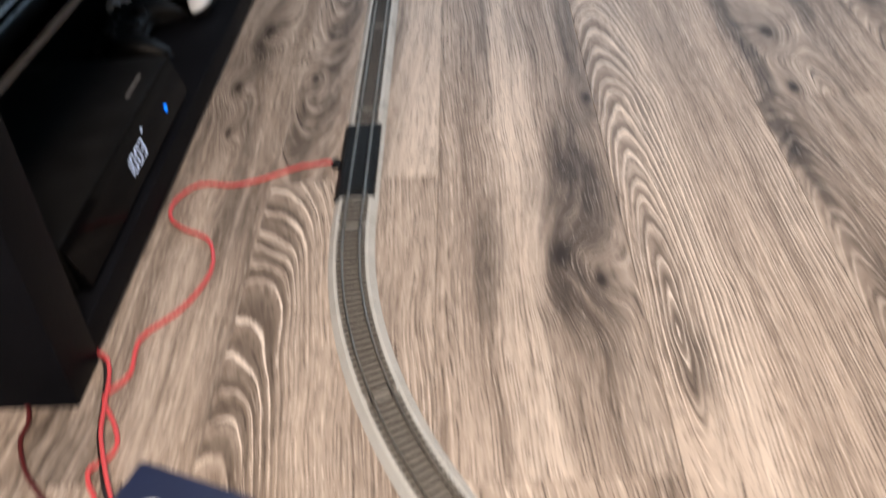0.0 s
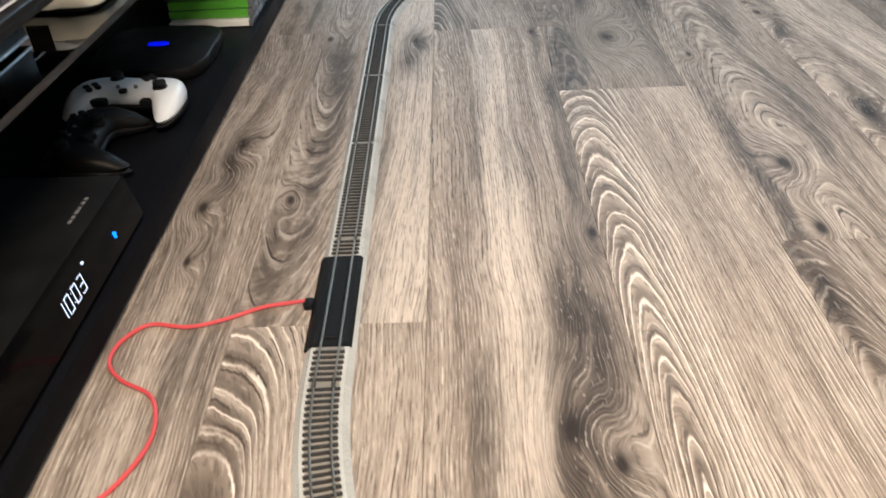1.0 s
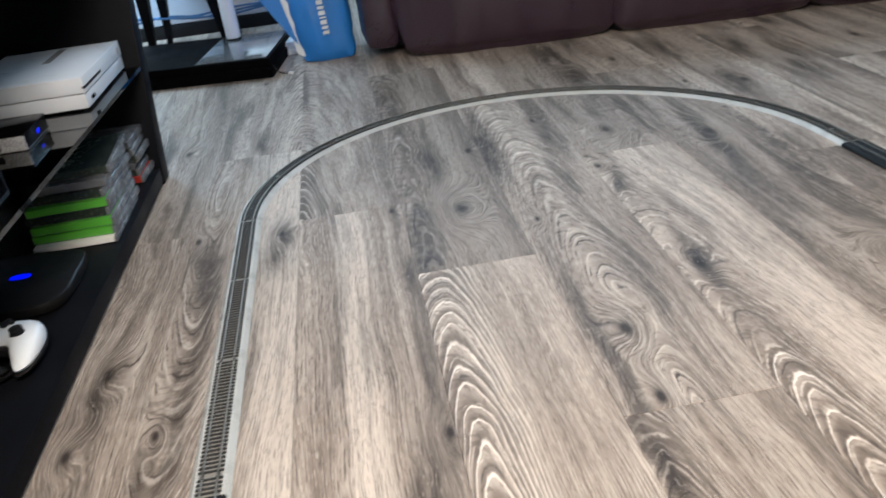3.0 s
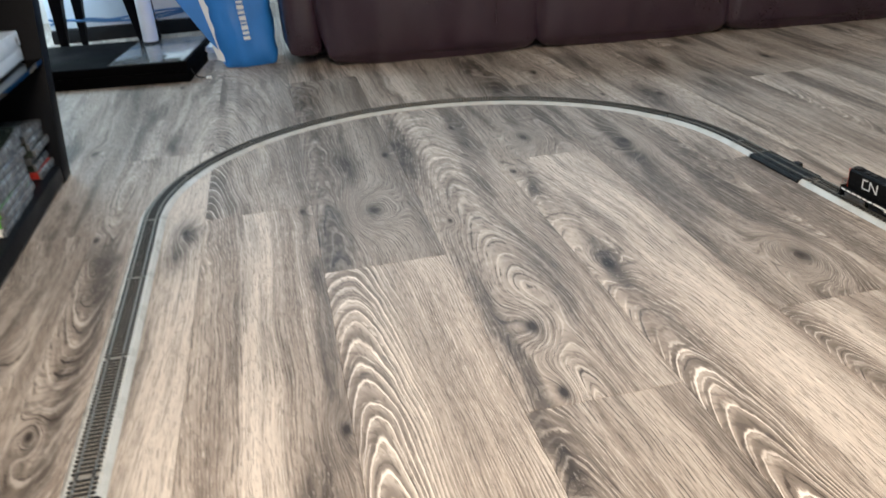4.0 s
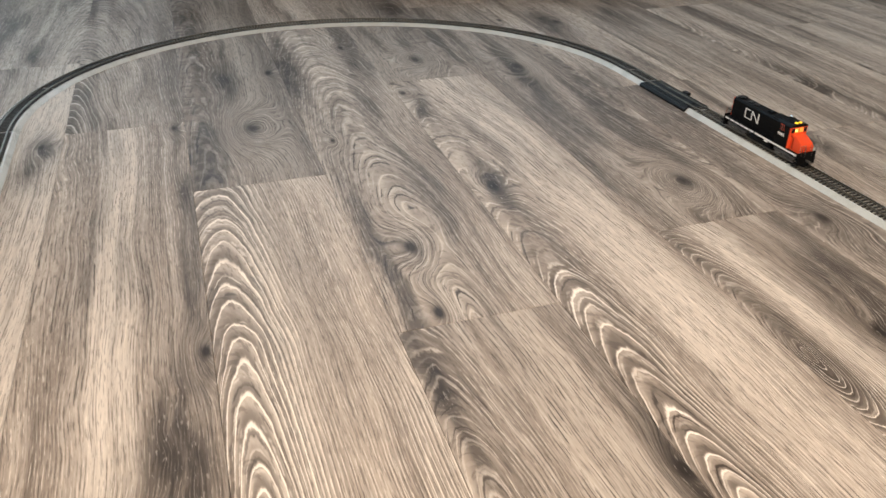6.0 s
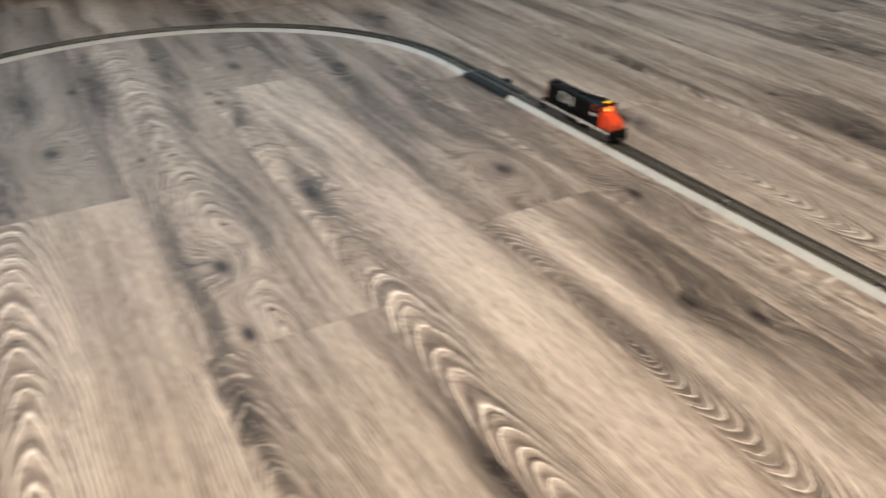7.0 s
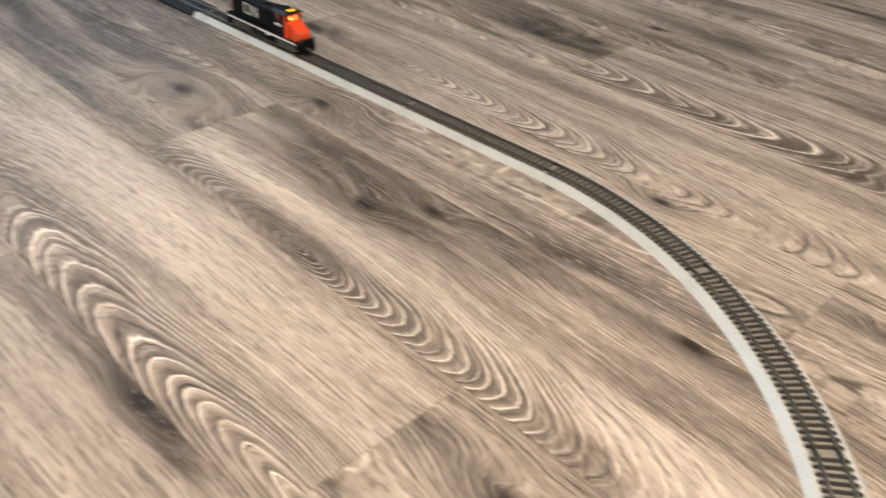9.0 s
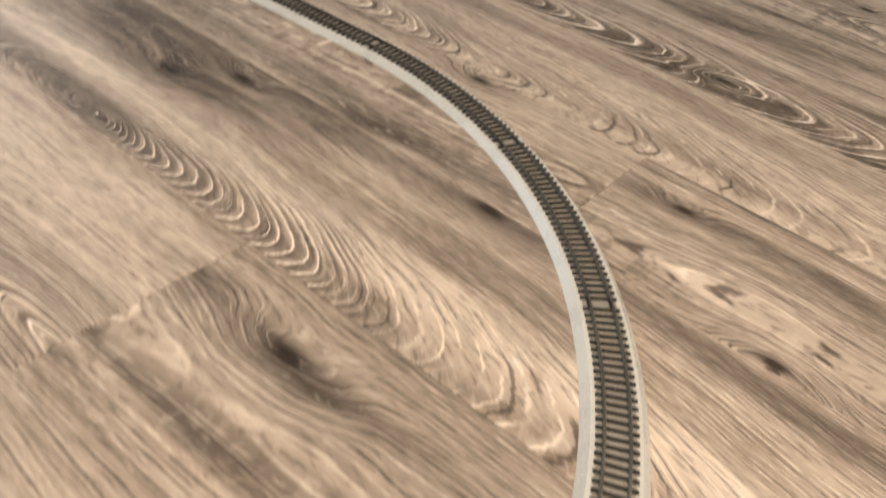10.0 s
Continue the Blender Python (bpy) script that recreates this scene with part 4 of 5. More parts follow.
def white_console():
    root = thing("game_console", on_stand(0.030, 1.2085, GLASS_Z), "white flat game console with a black disc slot", "game console")
    part("lower_shell", box(-0.23, -0.002, 0.0, 0.295, 0.004, 0.030, 0.003), WHITE_PLASTIC, root)
    part("upper_shell", box(-0.23, 0.0, 0.0, 0.295, 0.0315, 0.061, 0.003), WHITE_PLASTIC, root)
    part("shadow_gap", box(-0.226, -0.006, 0.004, 0.291, 0.029, 0.033), GREY_PLASTIC, root)
    part("disc_slot", box(-0.004, 0.0006, -0.0006, 0.120, 0.0395, 0.0440), BLACK_MATTE, root, "black disc slot")
    part("power_button", rod((-0.004, 0.272, 0.044), (0.0008, 0.272, 0.044), 0.0075, 20), SILVER, root)
    part("port", box(-0.004, 0.0003, 0.03, 0.048, 0.013, 0.019), BLACK_GLOSS, root)
    vent = box(-0.115, -0.10, 0.16, 0.28, 0.0605, 0.0614)
    part("vent_line", vent, GREY_PLASTIC, root)
    part("foot", box(-0.21, -0.02, 0.01, 0.285, 0.0, 0.005), BLACK_MATTE, root)


white_console()


def router():
    root = thing("network_box", on_stand(0.082, 1.018, GLASS_Z), "small silver and black network box with blue light", "network box")
    part("casing", box(-0.082, 0, 0, 0.112, 0.001, 0.0245, 0.002), SILVER, root)
    part("lid", box(-0.081, 0.0005, 0.001, 0.111, 0.0245, 0.0285, 0.001), BLACK_GLOSS, root)
    face = part("front_face", box(-0.002, 0.0008, 0.003, 0.109, 0.003, 0.0265), BLACK_GLOSS, root, "glossy black front")
    part("status_light", box(0.0006, 0.0014, 0.055, 0.066, 0.010, 0.017, 0.0003), LED_BLUE, face, "lit blue light")
    part("port", box(-0.062, -0.040, -0.0006, 0.004, 0.004, 0.016), BLACK_MATTE, root)


router()


def cream_box():
    root = thing("media_box", on_stand(0.034, 0.550, GLASS_Z), "cream white media box with rounded corners", "media box")
    shape = [(x - 0.135, y + 0.0735) for x, y in squircle(0.135, 0.0735, 9.0, 56)]
    part("lower_case", prism(shape, 0.004, 0.030, bevel=0.003), CREAM_PLASTIC, root)
    part("lid", prism(shape, 0.0305, 0.040, bevel=0.004), WHITE_PLASTIC, root)
    part("status_light", box(-0.004, 0.0006, 0.128, 0.134, 0.016, 0.022), LED_GREEN, root, "lit green light")
    part("label_plate", box(-0.085, -0.06, -0.0005, 0.02, 0.012, 0.0408), BLACK_MATTE, root)
    part("plinth", prism([(x * 0.94 - 0.008, y * 0.94 + 0.004) for x, y in shape], 0.0, 0.0045), BLACK_MATTE, root)


cream_box()
pb = thing("disc_player", on_stand(0.075, 0.166, GLASS_Z), "black disc player with a silver lower edge", "disc player")
part("casing", box(-0.26, -0.001, 0, 0.305, 0.004, 0.048, 0.003), BLACK_PLASTIC, pb)
part("trim_edge", box(-0.001, 0.0012, 0.003, 0.302, 0.004, 0.0065), SILVER, pb, "thin silver edge")
part("disc_drawer", box(-0.002, 0.0008, 0.09, 0.23, 0.026, 0.040, 0.001), BLACK_GLOSS, pb)
part("foot", box(-0.24, -0.02, 0.01, 0.295, 0.0, 0.005), BLACK_MATTE, pb)
fb = thing("flat_box", on_stand(0.020, 0.190, GLASS_Z + 0.0488), "thin matt black box lying across the disc player", "box")
part("casing", box(-0.24, 0, 0, 0.322, 0, 0.0145, 0.0015, 1), BLACK_PLASTIC, fb)
part("front_line", box(-0.0004, 0.0006, 0.01, 0.312, 0.0062, 0.0078), BLACK_MATTE, fb)
cb = thing("card_box", on_stand(0.036, 0.175, GLASS_Z + 0.0640, -2), "purple grey printed card box with dark pictures", "box")
card = part("carton", box(-0.17, 0, 0, 0.275, 0, 0.038, 0.001, 1), PURPLE_CARD, cb)
part("print_patch", box(-0.0004, 0.0005, 0.02, 0.19, 0.006, 0.024), CASE_DARK, card)
part("print_patch", box(-0.0004, 0.0005, 0.205, 0.255, 0.012, 0.030), CASE_DARK, card)
part("print_patch", box(-0.15, -0.03, 0.05, 0.25, 0.0379, 0.0385), CASE_DARK, card)
part("print_line", box(-0.0004, 0.0006, 0.0, 0.275, 0.001, 0.003), PAPER, card)
bb = thing("set_top_box", on_stand(0.105, 0.742, GLASS_Z), "matt black set top box on the glass shelf", "set top box")
part("casing", box(-0.21, 0, 0, 0.215, 0.003, 0.045, 0.004), BLACK_MATTE, bb)
part("front_strip", box(-0.001, 0.0008, 0.01, 0.205, 0.012, 0.036), BLACK_GLOSS, bb)
part("foot", box(-0.19, -0.02, 0.015, 0.20, 0.0, 0.004), BLACK_MATTE, bb)


# ---------------------------------------------------------------- sofa
SOFA = Matrix.Translation((0.345, 1.945, 0)) @ Matrix.Rotation(radians(-4.2), 4, "Z")
sofa = thing("sofa", SOFA, "long dark burgundy leather reclining sofa", "sofa")
part("arm", pillow(-0.135, -0.004, 0.045, 0.95, 0.02, 0.62, 0.012, 10, 0.05, 0.006, 1), LEATHER, sofa)
x = 0.0
for k, w in enumerate((0.635, 0.600, 0.620)):
    part("front_panel", pillow(x + 0.002, x + w - 0.002, 0.0, 0.16, 0.012, 0.43, 0.038, 34, 0.030, 0.012, 3 + k), LEATHER, sofa)
    part("seat_cushion", pillow(x + 0.002, x + w - 0.002, 0.01, 0.62, 0.40, 0.53, 0.02, 8, 0.05, 0.006, 7 + k), LEATHER, sofa)
    part("back_cushion", pillow(x + 0.002, x + w - 0.002, 0.55, 0.92, 0.50, 1.0, 0.03, 8, 0.08, 0.006, 11 + k), LEATHER, sofa)
    seam = rod((x + w * 0.80, -0.024, 0.10), (x + w * 0.80, -0.024, 0.34), 0.0030, 6)
    part("stitch_seam", seam, LEATHER, sofa)
    x += w
part("arm", pillow(x + 0.004, x + 0.16, 0.045, 0.95, 0.02, 0.62, 0.012, 10, 0.05, 0.006, 2), LEATHER, sofa)
part("base_frame", box(-0.11, x + 0.13, 0.13, 0.93, 0.02, 0.40, 0.005), BLACK_MATTE, sofa)
for fx in (-0.06, 0.9, x + 0.08):
    part("foot", box(fx, fx + 0.05, 0.2, 0.25, 0.0, 0.022), BLACK_MATTE, sofa)

# ---------------------------------------------------------------- blue bag
bag = thing("shopping_bag", Matrix.Translation((0.110, 2.085, 0)) @ Matrix.Rotation(radians(3), 4, "Z"), "blue woven shopping bag with white print standing open", "bag")


def bag_body():
    own = pillow(-0.083, 0.083, 0.0, 0.17, 0.0, 0.40, 0.010, 12, 0.016, 0.012, 5)
    for v in own.verts:
        lift = v.co.z / 0.4
        v.co.x = v.co.x * (1 + 0.12 * lift) - 0.030 * lift + 0.007 * noise.noise(v.co * 22) + 0.004 * noise.noise(v.co * 55)
        v.co.y += 0.045 * lift + 0.013 * noise.noise(v.co * 14 + Vector((3, 0, 0))) + 0.005 * noise.noise(v.co * 48)
    return own


part("body", bag_body(), BAG_BLUE, bag)
part("white_side_band", prism([(-0.078, 0.02), (-0.100, 0.03), (-0.150, 0.30), (-0.150, 0.42), (-0.112, 0.42)], 0.0, 0.004, at=Matrix.Translation((0, 0.02, 0)) @ Matrix.Rotation(radians(84), 4, "X")), BAG_WHITE, bag, "white printed side band")
part("side_gusset", prism([(-0.092, 0.06), (-0.115, 0.09), (-0.240, 0.30), (-0.250, 0.42), (-0.146, 0.42), (-0.132, 0.24)], 0.0, 0.004, at=Matrix.Translation((0, 0.0145, 0)) @ Matrix.Rotation(radians(84), 4, "X")), BAG_BLUE, bag)
part("handle", tube([(-0.05, 0.05, 0.38), (-0.05, 0.06, 0.50), (-0.02, 0.06, 0.56), (0.03, 0.06, 0.54), (0.04, 0.05, 0.38)], 0.006, 8, 0.4), BAG_BLUE, bag)
zz = 0.085
for h in (0.010, 0.008, 0.012, 0.004, 0.012, 0.008, 0.012, 0.006, 0.012, 0.012):
    lift = (zz + h / 2) / 0.4
    part("print_bar", box(-0.004 - 0.028 * lift, 0.016 - 0.028 * lift, -0.014 + 0.045 * lift, 0.010 + 0.045 * lift, zz, zz + h), BAG_WHITE, bag)
    zz += h + 0.006

# ---------------------------------------------------------------- corner beside the stand
unit = thing("media_unit", Matrix.Translation((-0.066, 1.975, 0)) @ Matrix.Rotation(radians(-6.5), 4, "Z"), "low glossy black media unit on the floor", "media unit")
part("lower_case", box(-0.62, 0.0, 0.0, 0.40, 0.0, 0.030, 0.004), UNIT_BLACK, unit)
part("upper_case", box(-0.61, -0.004, 0.006, 0.39, 0.0315, 0.060, 0.004), UNIT_BLACK, unit)
part("glass_lid", box(-0.235, -0.012, 0.016, 0.375, 0.060, 0.0625, 0.001), surface("grey_mirror_lid", (0.20, 0.21, 0.22), 0.12, 0.6, 0.05, bump=0.0, spread=0.03), unit, "shiny grey lid")
part("front_strip", box(-0.60, -0.01, -0.002, 0.004, 0.0295, 0.032), BLACK_GLOSS, unit)
table = thing("side_table", Matrix.Translation((-0.42, 2.56, 0)), "black side table with tapered legs", "side table")
for lx in (-0.095, 0.135):
    for ly in (-0.11, 0.16):
        leg = bmesh.new()
        bmesh.ops.create_cone(leg, cap_ends=True, segments=4, radius1=0.013, radius2=0.030, depth=0.24)
        leg.transform(Matrix.Translation((lx + (0.014 if lx > 0 else 0.0), ly, 0.12)) @ Matrix.Shear("XY", 4, (-0.12 if lx > 0 else 0.05, 0)) @ Matrix.Rotation(radians(45), 4, "Z"))
        part("leg", leg, BLACK_WOOD, table, smooth=False)
part("apron", box(-0.13, 0.165, -0.135, 0.185, 0.24, 0.30, 0.004), BLACK_WOOD, table)
part("tabletop", box(-0.16, 0.195, -0.165, 0.215, 0.3005, 0.325, 0.006), BLACK_WOOD, table)
printer = thing("printer", Matrix.Translation((-0.235, 2.80, 0)), "white desktop printer with a black base", "printer")
part("base", box(-0.42, 0.33, 0.0, 0.36, 0.0, 0.050, 0.006), BLACK_MATTE, printer)
part("body", box(-0.42, 0.33, 0.004, 0.36, 0.0505, 0.30, 0.012), WHITE_PLASTIC, printer)
part("front_cover", box(0.09, 0.31, -0.004, 0.004, 0.10, 0.20, 0.003), WHITE_PLASTIC, printer)
part("cover_line", box(0.085, 0.315, -0.0015, 0.003, 0.094, 0.206), GREY_PLASTIC, printer)
tower = thing("white_speaker", Matrix.Translation((-0.215, 2.325, 0.062)), "slim white cylindrical speaker standing on the media unit", "speaker")
part("shell", drum(0, 0, 0.004, 0.165, 0.0245, 32, 0.003), WHITE_PLASTIC, tower)
part("foot_ring", drum(0, 0, 0.0, 0.0042, 0.020, 24), BLACK_MATTE, tower)
tray = thing("black_tray", Matrix.Translation((-0.190, 2.335, 0.2275)), "shallow black tray resting on the white speaker", "tray")
part("dish", prism(squircle(0.075, 0.06, 3.0, 36), 0.0, 0.022, bevel=0.006), BLACK_GLOSS, tray)
carton = thing("small_carton", Matrix.Translation((-0.028, 2.24, 0)) @ Matrix.Rotation(radians(8), 4, "Z"), "small white carton beside the blue bag", "carton")
part("lower_box", box(-0.035, 0.055, 0.0, 0.09, 0.0, 0.020, 0.002), PAPER, carton)
part("upper_box", box(-0.03, 0.045, 0.005, 0.085, 0.0205, 0.042, 0.002), PAPER, carton)
for k, (dy, dz) in enumerate(((0.0, 0.004), (0.02, 0.003), (0.01, 0.012))):
    pts = [(-0.62 + 0.05 * j, 2.70 + dy + 0.012 * math.sin(j * 0.9 + k * 2), 0.085 + dz + 0.010 * math.sin(j * 0.7 + k)) for j in range(11)]
    solid("network_cable", tube(pts, 0.004, 8), BLUE_WIRE, Matrix(), "blue network cable hanging in loose bends", "cable", "blue cables by the printer")
solid("usb_cable", tube([(-0.064, 2.01, 0.030), (-0.050, 2.00, 0.010), (-0.035, 2.005, 0.003), (-0.022, 1.995, 0.003)], 0.002, 8), BLACK_WIRE, Matrix(), "short black cable hanging to the floor", "cable")
solid("cable_plug", box(-0.0225, -0.006, 1.989, 1.999, 0.0002, 0.006, 0.001), PAPER, Matrix(), "small white cable plug on the floor", "plug")


# ---------------------------------------------------------------- locomotive
def locomotive(at):
    root = thing("model_locomotive", at, "black and orange-red model diesel locomotive on the track", "model train")
    # z = 0 on the rail heads, x towards the nose
    frame_part = part("walkway", box(-0.0815, 0.0815, -0.0158, 0.0158, 0.0132, 0.0172, 0.0004, 1), LOCO_BLACK, root, smooth=False)
    for sgn in (-1, 1):
        y = sgn * 0.0160
        stripe = box(-0.010, 0.0795, y - 0.0003, y + 0.0003, 0.0142, 0.0168)
        for k in range(6):
            box(-0.0795 + k * 0.0115, -0.0705 + k * 0.0115, y - 0.0003, y + 0.0003, 0.0142, 0.0168, bm=stripe)
        part("sill_stripe", stripe, LOCO_WHITE, frame_part, "white sill stripe", smooth=False)
        part("fuel_filler", box(0.012, 0.020, y - 0.0004, y + 0.0004, 0.0112, 0.0142, 0.0003, 1), LOCO_WHITE, frame_part, smooth=False)
    for sgn in (-1, 1):
        x = sgn * 0.0828
        pilot = part("pilot", box(x - 0.0016, x + 0.0016, -0.0150, 0.0150, 0.0015, 0.0200, 0.0005, 1), LOCO_BLACK, root, smooth=False)
        for side in (-1, 1):
            for z in (0.0030, 0.0080):
                part("step", box(x - 0.006, x + 0.001, side * 0.0139 - 0.0019, side * 0.0139 + 0.0019, z, z + 0.0013), LOCO_BLACK, pilot, smooth=False)
        knuckle = box(min(x, x + sgn * 0.009), max(x, x + sgn * 0.009), -0.0014, 0.0014, 0.0060, 0.0090, 0.0005, 1)
        box(min(x + sgn * 0.008, x + sgn * 0.011), max(x + sgn * 0.008, x + sgn * 0.011), -0.0026, 0.0014, 0.0055, 0.0095, 0.0006, 1, bm=knuckle)
        part("coupler", knuckle, TRUCK_GREY, root, smooth=False)
        plow = bmesh.new()
        vs = [plow.verts.new(p) for p in ((x, -0.013, 0.0012), (x, 0.013, 0.0012), (x, 0.013, 0.0065), (x, -0.013, 0.0065), (x + sgn * 0.004, 0, 0.0012), (x + sgn * 0.0015, 0, 0.0065))]
        for f in ((0, 3, 2, 1), (0, 4, 5, 3), (4, 1, 2, 5), (0, 1, 4), (3, 5, 2)):
            plow.faces.new([vs[i] for i in f])
        part("plow", plow, LOCO_BLACK, pilot, smooth=False)
        # end rails
        rail_z = 0.0300
        hoop = rod((x, -0.0140, 0.0195), (x, -0.0140, rail_z), 0.00035, 6)
        rod((x, 0.0140, 0.0195), (x, 0.0140, rail_z), 0.00035, 6, bm=hoop)
        rod((x, -0.0140, rail_z), (x, -0.0045, rail_z), 0.00035, 6, bm=hoop)
        rod((x, 0.0140, rail_z), (x, 0.0045, rail_z), 0.00035, 6, bm=hoop)
        rod((x, -0.0045, rail_z), (x, -0.0045, 0.0195), 0.00035, 6, bm=hoop)
        rod((x, 0.0045, rail_z), (x, 0.0045, 0.0195), 0.00035, 6, bm=hoop)
        part("end_handrail", hoop, STEEL, root, "thin bright handrail")
    # fuel tank and trucks
    part("fuel_tank", box(-0.024, 0.024, -0.0128, 0.0128, 0.0022, 0.0131, 0.0025), LOCO_BLACK, root)
    for cx in (-0.0535, 0.0535):
        truck = part("truck", box(cx - 0.0220, cx + 0.0220, -0.0070, 0.0070, 0.0045, 0.0128, 0.001, 1), TRUCK_GREY, root, smooth=False)
        for sgn in (-1, 1):
            y = sgn * 0.0120
            side = box(cx - 0.0225, cx + 0.0225, y - 0.0011, y + 0.0011, 0.0062, 0.0098, 0.0004, 1)
            for dx in (-0.0155, 0.0, 0.0155):
                box(cx + dx - 0.0030, cx + dx + 0.0030, y - 0.0016, y + 0.0016, 0.0032, 0.0088, 0.0005, 1, bm=side)
                rod((cx + dx, y, 0.0056), (cx + dx, y + sgn * 0.0024, 0.0056), 0.0017, 10, bm=side)
            for dx in (-0.0078, 0.0078):
                for e in (-0.0012, 0.0012):
                    rod((cx + dx + e, y + sgn * 0.0007, 0.0030), (cx + dx + e, y + sgn * 0.0007, 0.0100), 0.0007, 8, bm=side)
            box(cx - 0.0225, cx + 0.0225, y - 0.0007, y + 0.0007, 0.0022, 0.0034, bm=side)
            part("side_frame", side, TRUCK_GREY, truck, smooth=False)
            for dx in (-0.0155, 0.0, 0.0155):
                wy = sgn * 0.0083
                wheel = rod((cx + dx, wy - 0.0013, 0.0054), (cx + dx, wy + 0.0013, 0.0054), 0.0054, 20)
                part("wheel", wheel, STEEL, truck)
    # long hood
    hood = bmesh.new()
    prof = [(-0.0100, 0.0174), (0.0100, 0.0174), (0.0100, 0.0462), (0.0080, 0.0490), (-0.0080, 0.0490), (-0.0100, 0.0462)]
    ends = [[hood.verts.new((x, y, z)) for y, z in prof] for x in (-0.0755, 0.0305)]
    for j in range(6):
        hood.faces.new((ends[0][j], ends[0][(j + 1) % 6], ends[1][(j + 1) % 6], ends[1][j]))
    hood.faces.new(ends[0])
    hood.faces.new(ends[1])
    long_hood = part("long_hood", hood, LOCO_BLACK, root, smooth=False)
    for sgn in (-1, 1):
        for k in range(8):
            xx = -0.070 + k * 0.0118
            part("hood_door", box(xx, xx + 0.0108, sgn * 0.0100 - 0.00022, sgn * 0.0100 + 0.00022, 0.0195, 0.0335), LOCO_BLACK, long_hood, smooth=False)
        part("radiator_grille", box(-0.0735, -0.0575, sgn * 0.0100 - 0.0004, sgn * 0.0100 + 0.0004, 0.0370, 0.0455), LOCO_BLACK, long_hood, smooth=False)
    rear = box(-0.0768, -0.0752, -0.0098, 0.0098, 0.0174, 0.0486, 0.0010, 2)
    tail = part("rear_end", rear, LOCO_RED, root, "orange-red hood end")
    part("rear_lamp", box(-0.0773, -0.0766, -0.0028, 0.0028, 0.0440, 0.0465, 0.0004, 1), CAB_GLASS, tail)
    part("rear_window", box(-0.0772, -0.0767, -0.0020, 0.0020, 0.030, 0.036, 0.0002, 1), LOCO_BLACK, tail)
    for fx, r, h in ((-0.068, 0.0080, 0.0018), (-0.047, 0.0060, 0.0009), (-0.034, 0.0060, 0.0009)):
        fan = part("roof_fan", drum(fx, 0, 0.0488, 0.0490 + h, r, 28, 0.0006), LOCO_BLACK, long_hood)
        blades = bmesh.new()
        for k in range(6):
            box(0.001, r * 0.85, -0.0003, 0.0003, 0.0489 + h, 0.0494 + h, bm=blades, at=Matrix.Translation((fx, 0, 0)) @ Matrix.Rotation(k * math.pi / 3, 4, "Z"))
        part("fan_grille", blades, TRUCK_GREY, fan, smooth=False)
    part("exhaust_stack", box(-0.006, 0.004, -0.0040, 0.0040, 0.0488, 0.0515, 0.0006, 1), LOCO_BLACK, long_hood, smooth=False)
    part("dynamic_brake", box(0.010, 0.026, -0.0085, 0.0085, 0.0488, 0.0512, 0.0010, 1), LOCO_BLACK, long_hood, smooth=False)
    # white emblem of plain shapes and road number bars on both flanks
    for sgn in (-1, 1):
        y = sgn * 0.01035

        def plate(x0, x1, z0, z1, lean=0.0):
            own = bmesh.new()
            vs = [own.verts.new((x * -sgn * 1.2 - 0.026, yy, z)) for yy in (y - 0.0002, y + 0.0002) for x, z in ((x0 + lean, z0), (x1 + lean, z0), (x1, z1), (x0, z1))]
            for f in ((0, 1, 2, 3), (7, 6, 5, 4), (0, 4, 5, 1), (1, 5, 6, 2), (2, 6, 7, 3), (3, 7, 4, 0)):
                own.faces.new([vs[i] for i in f])
            return own

        emblem = plate(-0.0160, -0.0068, 0.0407, 0.0424)
        for args in ((-0.0160, -0.0143, 0.0268, 0.0424), (-0.0160, -0.0020, 0.0268, 0.0285), (-0.0037, -0.0020, 0.0268, 0.0424), (-0.0037, -0.0018, 0.0268, 0.0424, 0.0122), (0.0086, 0.0103, 0.0268, 0.0424)):
            merged(emblem, plate(*args))
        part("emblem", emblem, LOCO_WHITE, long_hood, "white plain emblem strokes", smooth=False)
    # cab, windscreen and nose
    cab = part("cab", box(0.0305, 0.0560, -0.0150, 0.0150, 0.0172, 0.0490, 0.0008, 1), LOCO_BLACK, root, smooth=False)
    roof = bmesh.new()
    prof = [(-0.0156, 0.0488), (0.0156, 0.0488), (0.0150, 0.0502), (0.0095, 0.0530), (-0.0095, 0.0530), (-0.0150, 0.0502)]
    ends = [[roof.verts.new((x, y, z)) for y, z in prof] for x in (0.0290, 0.0585)]
    for j in range(6):
        roof.faces.new((ends[0][j], ends[0][(j + 1) % 6], ends[1][(j + 1) % 6], ends[1][j]))
    roof.faces.new(ends[0])
    roof.faces.new(ends[1])
    part("cab_roof", roof, LOCO_BLACK, cab, smooth=False)
    for sgn in (-1, 1):
        y = sgn * 0.0150
        window = part("side_window", box(0.0370, 0.0450, y - 0.0003, y + 0.0003, 0.0400, 0.0485, 0.0002, 1), LOCO_RED, cab, "red framed side window", smooth=False)
        for x0 in (0.0376, 0.0415):
            part("pane", box(x0, x0 + 0.0030, y - 0.0005, y + 0.0005, 0.0406, 0.0478), CAB_GLASS, window, smooth=False)
        for k in range(4):
            part("number_bar", box(0.0350 + k * 0.0034, 0.0373 + k * 0.0034, y - 0.0003, y + 0.0003, 0.0318, 0.0358), LOCO_WHITE, cab, smooth=False)
    front = part("cab_front", box(0.0555, 0.0582, -0.0150, 0.0150, 0.0172, 0.0500, 0.0007, 1), LOCO_RED, root, "orange-red cab front", smooth=False)
